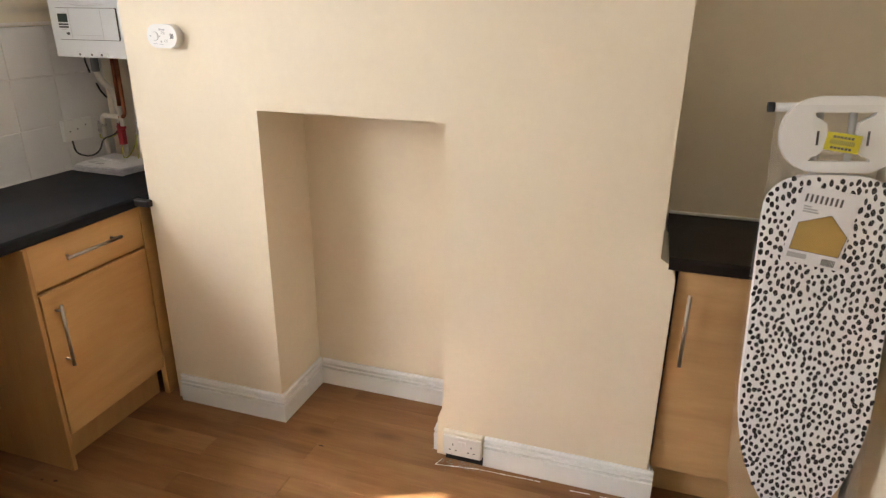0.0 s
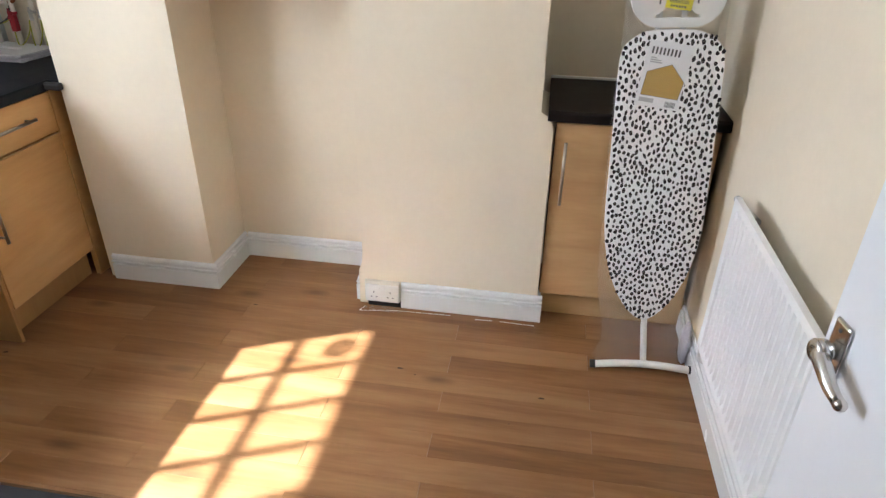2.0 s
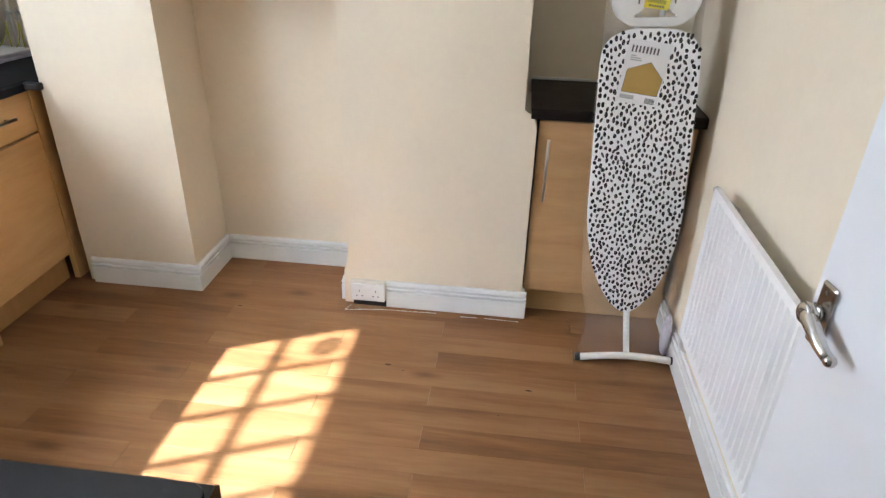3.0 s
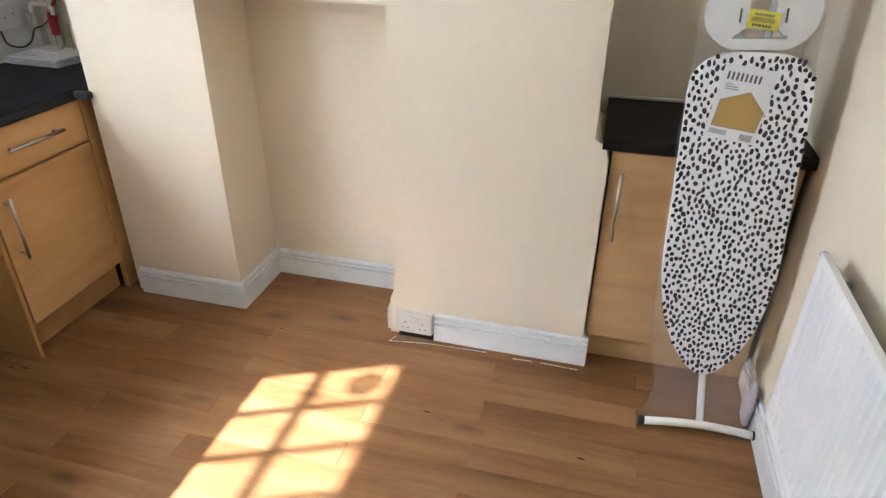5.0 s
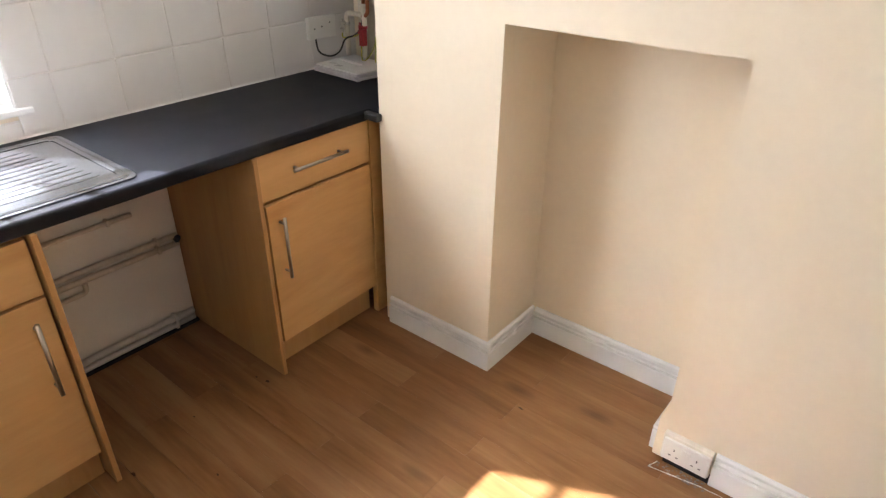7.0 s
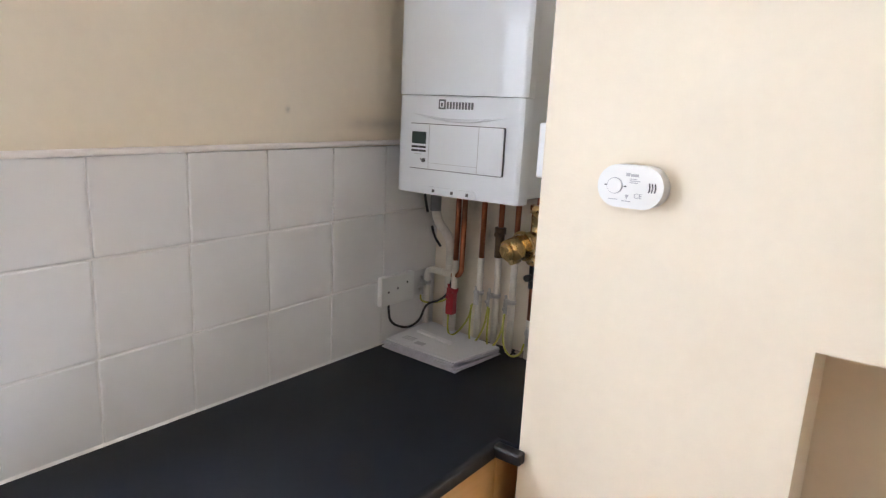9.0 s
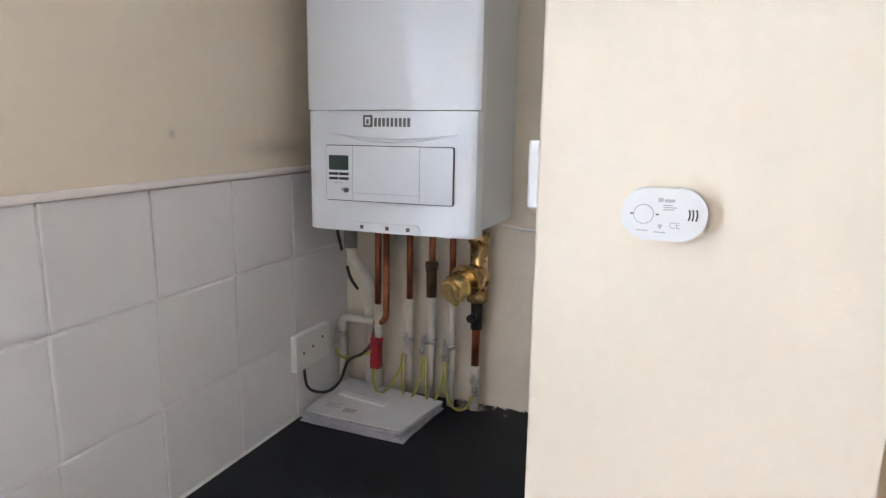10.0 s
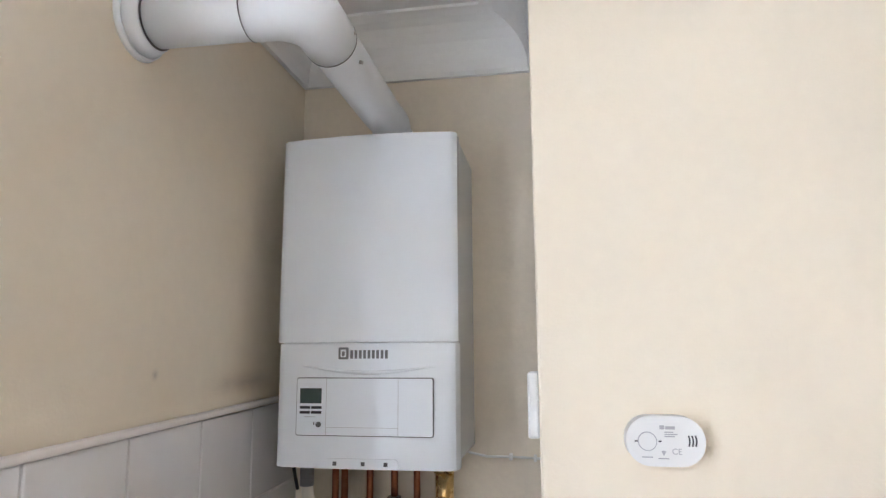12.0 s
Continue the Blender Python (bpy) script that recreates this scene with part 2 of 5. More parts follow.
def mesh_of(name, bm, mat, smooth=False):
    me = bpy.data.meshes.new(name)
    bmesh.ops.recalc_face_normals(bm, faces=bm.faces)
    if smooth:
        for f_ in bm.faces:
            f_.smooth = True
    bm.to_mesh(me)
    bm.free()
    for mm in (mat if isinstance(mat, (list, tuple)) else (mat,)):
        me.materials.append(mm)
    return me


def part(name, bm, mat, parent=None, label="", smooth=False):
    ob = new(name, mesh_of(name, bm, mat, smooth))
    if parent is not None:
        ob.parent = parent
        ob.matrix_parent_inverse = Matrix()
    if label:
        tagged(ob, label)
    return ob


def thing(name, label, category, group="", at=None):
    """An empty at the thing's base; its parts are built in the thing's own space."""
    ob = new(name)
    ob.empty_display_size = 0.05
    if at is not None:
        ob.matrix_world = at
    return tagged(ob, label, category, group)


def setting(name, bm, mat, label, category):
    return tagged(part(name, bm, mat), label, category, kind="structure")


def box(bm, x0, x1, y0, y1, z0, z1, bevel=0.0, seg=2, mi=0):
    r = bmesh.ops.create_cube(bm, size=1.0, matrix=Matrix.LocRotScale(((x0 + x1) / 2, (y0 + y1) / 2, (z0 + z1) / 2), None, (abs(x1 - x0), abs(y1 - y0), abs(z1 - z0))))
    vs = r["verts"]
    fs = {f_ for v in vs for f_ in v.link_faces}
    for f_ in fs:
        f_.material_index = mi
    if bevel:
        es = {e for v in vs for e in v.link_edges}
        bmesh.ops.bevel(bm, geom=list(es), offset=bevel, segments=seg, affect="EDGES", profile=0.5)
    return vs


def boxed(*a, **k):
    bm = bmesh.new()
    box(bm, *a, **k)
    return bm


def rod(bm, a, b, r, seg=14, r2=None, mi=0):
    a, b = Vector(a), Vector(b)
    d = b - a
    m = Matrix.Translation((a + b) / 2) @ d.to_track_quat("Z", "Y").to_matrix().to_4x4()
    res = bmesh.ops.create_cone(bm, cap_ends=True, segments=seg, radius1=r, radius2=r if r2 is None else r2, depth=d.length, matrix=m)
    for v in res["verts"]:
        for f_ in v.link_faces:
            f_.material_index = mi
            f_.smooth = len(f_.verts) == 4
    return res["verts"]


def ball(bm, c, r, sx=1, sy=1, sz=1, u=14, v=9):
    bmesh.ops.create_uvsphere(bm, u_segments=u, v_segments=v, radius=r, matrix=Matrix.LocRotScale(c, None, (sx, sy, sz)))


def arc(points, rounds, n=6):
    """A path through the points with its corners rounded by the given radius."""
    ps = [Vector(p) for p in points]
    out = [ps[0]]
    for i in range(1, len(ps) - 1):
        p, a, b = ps[i], ps[i - 1], ps[i + 1]
        da, db = (a - p), (b - p)
        r = min(rounds, da.length * 0.49, db.length * 0.49)
        s, e = p + da.normalized() * r, p + db.normalized() * r
        for k in range(n + 1):
            t = k / n
            out.append(s * (1 - t) ** 2 + p * 2 * t * (1 - t) + e * t * t)
    out.append(ps[-1])
    return out


def tube(bm, path, r, seg=12, mi=0):
    """A tube swept along a path; r may be a number or one radius a point."""
    ps = [Vector(p) for p in path]
    rings = []
    up = Vector((0.13, 0.21, 0.97)).normalized()
    side = None
    for i, p in enumerate(ps):
        d = (ps[min(i + 1, len(ps) - 1)] - ps[max(i - 1, 0)]).normalized()
        if side is None:
            side = d.cross(up).normalized()
        side = (side - d * side.dot(d)).normalized()
        other = d.cross(side)
        rad = r[i] if isinstance(r, (list, tuple)) else r
        rings.append([bm.verts.new(p + side * (rad * math.cos(2 * math.pi * k / seg)) + other * (rad * math.sin(2 * math.pi * k / seg))) for k in range(seg)])
    for a, b in zip(rings, rings[1:]):
        for k in range(seg):
            f_ = bm.faces.new((a[k], a[(k + 1) % seg], b[(k + 1) % seg], b[k]))
            f_.smooth = True
            f_.material_index = mi
    for ring in (rings[0], rings[-1]):
        bm.faces.new(ring).material_index = mi


def prism(bm, outline, y0, y1, axis="y", bevel=0.0, seg=2, front=False):
    """An outline of two numbers a point, pushed from y0 to y1 along an axis."""
    def place(u, v, w):
        return {"y": (u, w, v), "x": (w, u, v), "z": (u, v, w)}[axis]
    a = [bm.verts.new(place(u, v, y0)) for u, v in outline]
    b = [bm.verts.new(place(u, v, y1)) for u, v in outline]
    n = len(outline)
    fs = [bm.faces.new(a), bm.faces.new(list(reversed(b)))]
    caps = {e for f_ in (fs[:1] if front else fs) for e in f_.edges}
    for i in range(n):
        bm.faces.new((a[i], b[i], b[(i + 1) % n], a[(i + 1) % n]))
    if bevel:
        bmesh.ops.bevel(bm, geom=list(caps), offset=bevel, segments=seg, affect="EDGES", profile=0.5)


def rounded(w, h, r, n=6, cx=0.0, cz=0.0):
    pts = []
    for sx, sz, a0 in ((1, 1, 0), (-1, 1, 90), (-1, -1, 180), (1, -1, 270)):
        for k in range(n + 1):
            a = radians(a0 + 90 * k / n)
            pts.append((cx + sx * (w / 2 - r) + r * math.cos(a), cz + sz * (h / 2 - r) + r * math.sin(a)))
    return pts


# ---- the room ----
XW = -1.156      # window wall
XC0, XC1 = -0.52, 1.305   # chimney breast
YR = 0.505       # back of the recesses
XE = 1.938       # radiator wall
YB = -2.08       # door wall
ZC = 2.45        # ceiling
AL0, AL1, ALD, ALZ = -0.018, 0.651, 0.308, 1.223   # alcove
WY0, WY1, WZ0, WZ1 = -2.02, -0.893, 0.945, 2.125   # window opening

bm = bmesh.new()
box(bm, XW - 0.17, XW, WY1, YR + 0.2, 0, ZC)
box(bm, XW - 0.17, XW, -2.4, WY0, 0, ZC)
box(bm, XW - 0.17, XW, WY0, WY1, 0, WZ0)
box(bm, XW - 0.17, XW, WY0, WY1, WZ1, ZC)
setting("wall_west", bm, CREAM, "cream painted wall with a window over the sink", "wall")

bm = bmesh.new()
box(bm, XW, XC0, YR, YR + 0.2, 0, ZC)
setting("wall_north_1", bm, RECESS, "rough off-white plaster wall behind the boiler", "wall")
bm = bmesh.new()
box(bm, XC1, XE, YR - 0.035, YR + 0.2, 0, ZC)
setting("wall_north_2", bm, CREAM, "cream painted wall at the back of the recess", "wall")
bm = bmesh.new()
box(bm, XE, XE + 0.2, YB, YR + 0.2, 0, ZC)
setting("wall_east", bm, CREAM, "cream painted wall behind the radiator", "wall")

# chimney breast, with an open fireplace alcove and a thicker foot at its east side
bm = bmesh.new()
prism(bm, [(XC0, 0), (AL0, 0), (AL0, ALZ), (AL1, ALZ), (AL1, 0.24), (AL1 - 0.008, 0.20), (AL1 - 0.024, 0.155), (AL1 - 0.026, 0.0), (1.362, 0), (1.359, 0.80), (1.345, 0.846), (XC1, 0.862), (XC1, ZC), (XC0, ZC)], 0.0, ALD, bevel=0.004, front=True)
setting("chimney_breast", bm, CREAM, "cream painted chimney breast with an empty alcove", "wall")
setting("wall_alcove", boxed(XC0, XC1, ALD, YR + 0.2, 0, ZC), CREAM, "cream painted back wall of the alcove", "wall")

# door wall, with the open doorway to the hall
DX0, DX1, DZ = 1.06, 1.86, 2.02
bm = bmesh.new()
box(bm, XW - 0.3, DX0, YB - 0.13, YB, 0, ZC)
box(bm, DX1, XE + 0.2, YB - 0.13, YB, 0, ZC)
box(bm, DX0, DX1, YB - 0.13, YB, DZ, ZC)
setting("wall_south", bm, CREAM, "cream painted wall with a doorway", "wall")
bm = bmesh.new()
box(bm, XW - 0.3, XE + 0.2, YB - 1.33, YB - 1.23, 0, ZC)
box(bm, XW - 0.3, XW - 0.2, YB - 1.23, YB - 0.13, 0, ZC)
box(bm, XE + 0.1, XE + 0.2, YB - 1.23, YB - 0.13, 0, ZC)
setting("wall_hall", bm, CREAM, "cream painted hall walls behind the doorway", "wall")
bm = bmesh.new()
box(bm, DX0 - 0.0, DX0 + 0.03, YB - 0.13, YB + 0.012, 0, DZ)
box(bm, DX1 - 0.03, DX1, YB - 0.13, YB + 0.012, 0, DZ)
box(bm, DX0 + 0.03, DX1 - 0.03, YB - 0.13, YB + 0.012, DZ - 0.03, DZ)
setting("door_frame", bm, GLOSS_WHITE, "white gloss door lining", "door frame")

setting("ceiling", boxed(XW - 0.3, XE + 0.2, YB - 1.33, YR + 0.2, ZC, ZC + 0.1), CEIL, "white painted ceiling", "ceiling")


def cove(bm, a, b, inward, z0=2.31, depth=0.13):
    """A hollow coving run along a wall from a to b."""
    a, b, inward = Vector(a), Vector(b), Vector(inward)
    prof = [(0.0, z0), (0.012, z0)]
    for k in range(8):
        t = k / 7 * math.pi / 2
        prof.append((0.016 + (depth - 0.026) * (1 - math.cos(t)), z0 + 0.012 + (ZC - 0.022 - z0) * math.sin(t)))
    prof += [(depth, ZC - 0.008), (depth, ZC), (0.0, ZC)]
    ra = [bm.verts.new((*(a + inward * u).xy, z)) for u, z in prof]
    rb = [bm.verts.new((*(b + inward * u).xy, z)) for u, z in prof]
    for i in range(len(prof)):
        j = (i + 1) % len(prof)
        bm.faces.new((ra[i], ra[j], rb[j], rb[i]))
    bm.faces.new(ra)
    bm.faces.new(rb)


bm = bmesh.new()
cove(bm, (XW, YR, 0), (XC0, YR, 0), (0, -1, 0))
cove(bm, (XW, YB, 0), (XW, YR, 0), (1, 0, 0))
cove(bm, (XC0, 0, 0), (XC0, YR, 0), (-1, 0, 0))
cove(bm, (XC0, 0, 0), (XC1, 0, 0), (0, -1, 0))
cove(bm, (XC1, YR - 0.035, 0), (XE, YR - 0.035, 0), (0, -1, 0))
cove(bm, (XE, YB, 0), (XE, YR, 0), (-1, 0, 0))
setting("trim", bm, CEIL, "white plaster coving", "coving")


def skirting(bm, a, b, out, h=0.117, th=0.018):
    """Moulded skirting from a to b; out points into the room."""
    a, b, out = Vector(a), Vector(b), Vector(out)
    prof = [(0, 0), (th, 0), (th, h * 0.615), (th - 0.001, h * 0.63), (th - 0.0165, h * 0.632), (th - 0.0165, h * 0.690), (th - 0.004, h * 0.694), (th, h * 0.73), (th - 0.001, h * 0.785), (th - 0.0165, h * 0.79), (th - 0.0165, h * 0.842), (th - 0.007, h * 0.846), (th - 0.007, h * 0.94), (th - 0.012, h), (0, h)]
    ra = [bm.verts.new((*(a + out * u).xy, z + a.z)) for u, z in prof]
    rb = [bm.verts.new((*(b + out * u).xy, z + b.z)) for u, z in prof]
    for i in range(len(prof)):
        j = (i + 1) % len(prof)
        bm.faces.new((ra[i], ra[j], rb[j], rb[i]))
    bm.faces.new(ra)
    bm.faces.new(rb)


def skirt_run(name, pts, outs, label="white moulded skirting board"):
    """A run round corners: each stretch is mitred by lengthening it at outer corners."""
    bm_ = bmesh.new()
    for (a, b), o in zip(zip(pts, pts[1:]), outs):
        skirting(bm_, a, b, o)
    return setting(name, bm_, GLOSS_WHITE, label, "skirting board")


T = 0.018
skirt_run("baseboard_1", [(XC0 + 0.03, 0, 0), (AL0 + T, 0, 0)], [(0, -1, 0)])
skirt_run("baseboard_2", [(AL0, 0, 0), (AL0, ALD, 0)], [(1, 0, 0)])
skirt_run("baseboard_3", [(AL0 + T, ALD, 0), (AL1 - 0.026 - T, ALD, 0)], [(0, -1, 0)])
skirt_run("baseboard_4", [(AL1 - 0.026, 0.02, 0), (AL1 - 0.026, ALD, 0)], [(-1, 0, 0)])
bm = bmesh.new()
skirting(bm, (0.806, 0, 0.004), (1.380, 0, 0.004), (0, -1, 0))
skirting(bm, (1.362, 0.0, 0.004), (1.362, 0.045, 0.004), (1, 0, 0))
setting("baseboard_5", bm, GLOSS_WHITE, "white moulded skirting board beside the socket", "skirting board")
skirt_run("baseboard_6", [(XE, YB, 0), (XE, 0.05, 0)], [(-1, 0, 0)])
skirt_run("baseboard_7", [(XW, YB, 0), (DX0, YB, 0)], [(0, 1, 0)])

# floor: a base with the planks laid on it
FLOOR_TOP = 0.0
floor = setting("floor", boxed(XW, XE, YB, YR, -0.10, -0.012), DARK, "oak-effect laminate plank floor", "floor")
setting("floor_hall", boxed(XW - 0.3, XE + 0.2, YB - 1.33, YB, -0.10, -0.006), CARPET, "grey hall carpet", "floor")

# ---- window ----
win = tagged(new("window_1"), "white painted window with small panes over the sink", "window", kind="structure")
GX = XW - 0.115
fy0, fy1, fz0, fz1 = WY0, WY1, WZ0, WZ1
bm = bmesh.new()
FW = 0.157
box(bm, GX - 0.03, GX + 0.03, fy1 - FW, fy1, fz0, fz1, 0.004)
box(bm, GX - 0.03, GX + 0.03, fy0, fy0 + 0.06, fz0, fz1, 0.004)
box(bm, GX - 0.03, GX + 0.03, fy0 + 0.06, fy1 - FW, fz0, fz0 + 0.06, 0.004)
box(bm, GX - 0.03, GX + 0.03, fy0 + 0.06, fy1 - FW, fz1 - 0.05, fz1, 0.004)
part("window_frame", bm, WINDOW_WHITE, win)
gy1, gz1 = fy1 - FW, fz1 - 0.05
gy0, gz0 = fy0 + 0.06, fz0 + 0.06
PY, PZ = 0.2, 0.283
bm = bmesh.new()
y = gy1 - PY
while y > gy0 + 0.05:
    box(bm, GX - 0.014, GX + 0.014, y - 0.011, y + 0.011, gz0, gz1, 0.003, 1)
    y -= PY
z = gz1 - PZ
while z > gz0 + 0.05:
    box(bm, GX - 0.0135, GX + 0.0135, gy0, gy1, z - 0.011, z + 0.011, 0.003, 1)
    z -= PZ
part("glazing_bar", bm, WINDOW_WHITE, win)
y = gy1
while y > gy0 + 0.05:
    z = gz1
    while z > gz0 + 0.05:
        p = part("pane", boxed(GX - 0.002, GX + 0.002, max(y - PY, gy0), y, max(z - PZ, gz0), z), GLASS, win)
        p.visible_shadow = False
        z -= PZ
    y -= PY
part("lining", boxed(GX + 0.03, XW + 0.006, WY1 - 0.008, WY1 + 0.0005, WZ0, WZ1), WINDOW_WHITE, win)
part("window_sill", boxed(GX + 0.03, XW + 0.022, WY0, WY1 + 0.044, WZ0 - 0.004, WZ0 + 0.018, 0.007, 3), GLOSS_WHITE, win)
# round ventilator in a corner pane
bm = bmesh.new()
VCY, VCZ = gy1 - PY * 0.48, gz1 - PZ * 0.42


def spoke(bm, r0, r1, a0, a1, n=6):
    """A flat sector between two radii and two angles, with thickness."""
    ring = []
    for x_ in (GX + 0.004, GX + 0.007):
        inner = [bm.verts.new((x_, VCY + r0 * math.cos(a0 + (a1 - a0) * k / n), VCZ + r0 * math.sin(a0 + (a1 - a0) * k / n))) for k in range(n + 1)]
        outer = [bm.verts.new((x_, VCY + r1 * math.cos(a0 + (a1 - a0) * k / n), VCZ + r1 * math.sin(a0 + (a1 - a0) * k / n))) for k in range(n + 1)]
        ring.append(inner + outer[::-1])
    bm.faces.new(ring[0])
    bm.faces.new(ring[1])
    for i in range(len(ring[0])):
        j = (i + 1) % len(ring[0])
        bm.faces.new((ring[0][i], ring[0][j], ring[1][j], ring[1][i]))


for k in range(4):
    spoke(bm, 0.054, 0.062, k * math.pi / 2, (k + 1) * math.pi / 2, 7)
vent = part("ventilator", bm, PLASTIC, win, "round white plastic window ventilator with open vanes")
for k in range(16):
    bm = bmesh.new()
    spoke(bm, 0.012, 0.0545, k * math.pi / 8, k * math.pi / 8 + 0.25, 3)
    part("vane", bm, PLASTIC, vent)

# ---- tiled splashback ----
TZ0, TP = 0.876, 0.2
bm = bmesh.new()
box(bm, XW, XW + 0.0072, WY1, YR, 0.87, 1.446)
box(bm, XW, XW + 0.0072, WY0, WY1, 0.87, WZ0 - 0.02)
tiles = setting("splashback", bm, GROUT, "white glazed wall tiles with pale grout", "tiles")


def tile_mesh(w, h):
    bm_ = boxed(0.0, 0.0085, 0, w, 0, h, 0.0032, 2)
    return mesh_of("tile", bm_, TILE)


tile_cache = {}


def tile(y0, z0, w, h, lean=0.0):
    key = (round(w, 4), round(h, 4))
    if key not in tile_cache:
        tile_cache[key] = tile_mesh(*key)
    ob = new("tile", tile_cache[key])
    ob.parent = tiles
    ob.location = (XW + 0.0015 + random.uniform(-0.0004, 0.0004), y0, z0 + lean * (y0 - 0.046))
    ob.rotation_euler = (lean + random.uniform(-0.003, 0.003), 0, 0)


cols = [YR, 0.250, 0.046, -0.163, -0.366, -0.569, -0.772, WY1]
rows_ = [0.866, 1.066, 1.266, 1.461]
LEAN = 0.02  # the tiler's courses run slightly downhill towards the window
G = 0.0025
for a, b in zip(cols, cols[1:]):
    for c, d in zip(rows_, rows_[1:]):
        tile(b + G / 2, c + G / 2, a - b - G, d - c - G, LEAN)
yy = WY1
while yy > WY0 + 0.02:
    tile(max(yy - 0.2, WY0) + G / 2, 0.872 + G / 2, yy - max(yy - 0.2, WY0) - G, WZ0 - 0.02 - 0.872 - G)
    yy -= 0.2
bm = bmesh.new()
box(bm, XW, XW + 0.0165, WY1 + 0.002, YR, 1.462, 1.475, 0.0045, 3)
for v in bm.verts:
    v.co.z += 0.024 * (v.co.y - 0.046)
setting("trim_tile", bm, TRIM_WHITE, "pinkish-white plastic tile edge trim", "trim")
bm = bmesh.new()
prism(bm, [(XW, 0.8705), (XW + 0.014, 0.8705), (XW + 0.010, 0.876), (XW, 0.878)], -2.02, YR)
setting("sealant", bm, SEALANT, "white silicone bead along the worktop", "trim")

# ---- kitchen units ----


def bar_handle(parent, a, b, out, r=0.006, stand=0.028):
    """A round bar on two posts; out points away from the door."""
    a, b, out = Vector(a), Vector(b), Vector(out)
    d = (b - a).normalized()
    bm_ = bmesh.new()
    rod(bm_, a + out * stand, b + out * stand, r, 16)
    for p in (a + d * 0.022, b - d * 0.022):
        rod(bm_, p, p + out * stand, r * 0.75, 10)
    return part("handle", bm_, STEEL, parent, "brushed steel bar handle")


def west_unit(label, y0, y1, drawer_z, door_z, lean=0.0, hinge="north", gap=0.002):
    """A beech unit under the window worktop: doors face east."""
    XF = -0.575
    c = thing("base_cabinet", label, "cabinet", "beech base cabinets")
    bm_ = bmesh.new()
    box(bm_, XW + 0.02, XF - 0.019, y0 + 0.004, y1 - 0.004, 0.13, 0.83)
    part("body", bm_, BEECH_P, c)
    d = part("drawer_front", boxed(XF - 0.018, XF, y0 + gap, y1 - gap, drawer_z[0], drawer_z[1], 0.0015, 1), BEECH_V, c)
    bar_handle(d, (XF, y0 + 0.125, sum(drawer_z) / 2 + 0.005), (XF, y1 - 0.128, sum(drawer_z) / 2 + 0.005), (1, 0, 0))
    bm_ = boxed(XF - 0.018, XF, y0 + gap + 0.008, y1 - gap, door_z[0], door_z[1], 0.0015, 1)
    dr = part("door", bm_, BEECH_V, c)
    hy = y0 + 0.055 if hinge == "north" else y1 - 0.048
    bar_handle(dr, (XF, hy, door_z[1] - 0.27), (XF, hy, door_z[1] - 0.045), (1, 0, 0))
    if lean:
        hx, hyy = XF - 0.018, y1
        dr.matrix_basis = Matrix.Translation((hx, hyy, 0)) @ Matrix.Rotation(radians(lean), 4, "Z") @ Matrix.Translation((-hx, -hyy, 0))
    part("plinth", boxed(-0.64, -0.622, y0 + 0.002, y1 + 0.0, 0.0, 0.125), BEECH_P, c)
    return c


west_unit("beech base cabinet with drawer and slightly open door", -0.488, 0.0, (0.672, 0.828), (0.132, 0.662), lean=1.6)
west_unit("beech sink cabinet with drawer and door", -1.62, -1.13, (0.664, 0.818), (0.118, 0.655), hinge="south")


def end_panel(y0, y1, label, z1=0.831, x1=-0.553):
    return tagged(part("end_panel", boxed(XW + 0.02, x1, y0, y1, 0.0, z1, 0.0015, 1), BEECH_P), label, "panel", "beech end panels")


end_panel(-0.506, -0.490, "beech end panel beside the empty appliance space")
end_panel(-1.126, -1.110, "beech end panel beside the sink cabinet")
bm = bmesh.new()
box(bm, -0.60, -0.574, 0.003, 0.13, 0.0, 0.831, 0.001, 1)
tagged(part("filler_panel", bm, BEECH_V), "beech filler strip between cabinet and chimney breast", "panel")

# white board and pipes at the back of the empty appliance space
tagged(part("back_board", boxed(XW + 0.022, XW + 0.034, -1.108, -0.508, 0.0, 0.83), BOARD), "white board at the back of the appliance space", "panel")
px = XW + 0.034
for zz, r, y_end, lab in ((0.397, 0.011, -0.52, "dusty taupe pipe across the back board"), (0.364, 0.011, -0.52, "dusty taupe pipe across the back board"), (0.056, 0.013, -0.52, "white painted pipe near the floor"), (0.024, 0.011, -0.52, "white painted pipe near the floor"), (0.536, 0.009, -0.665, "short dusty pipe on the back board")):
    bm = bmesh.new()
    rod(bm, (px + r + 0.006, -1.105, zz), (px + r + 0.006, y_end, zz), r, 12)
    for yc in (-0.98, -0.60 if y_end > -0.6 else -0.75):
        box(bm, px, px + 2 * r + 0.009, yc - 0.006, yc + 0.006, zz - r - 0.003, zz + r + 0.003, 0.002, 1)
    tagged(part("pipe", bm, PIPE_DULL if zz > 0.1 else PIPE_PAINT, smooth=False), lab, "pipe", "pipes in the appliance space")
bm = bmesh.new()
tube(bm, arc([(px + 0.016, -1.105, 0.315), (px + 0.016, -0.875, 0.315), (px + 0.016, -0.875, 0.352)], 0.02), 0.009)
tagged(part("pipe", bm, PIPE_DULL), "short bent cream-taupe pipe on the back board", "pipe", "pipes in the appliance space")
bm = bmesh.new()
rod(bm, (px + 0.004, -0.526, 0.388), (px + 0.030, -0.526, 0.388), 0.014, 12)
rod(bm, (px + 0.022, -0.526, 0.40), (px + 0.022, -0.526, 0.372), 0.009, 10)
tagged(part("stop_valve", bm, BLACK_MATT), "dark pipe valve at the back board", "valve")

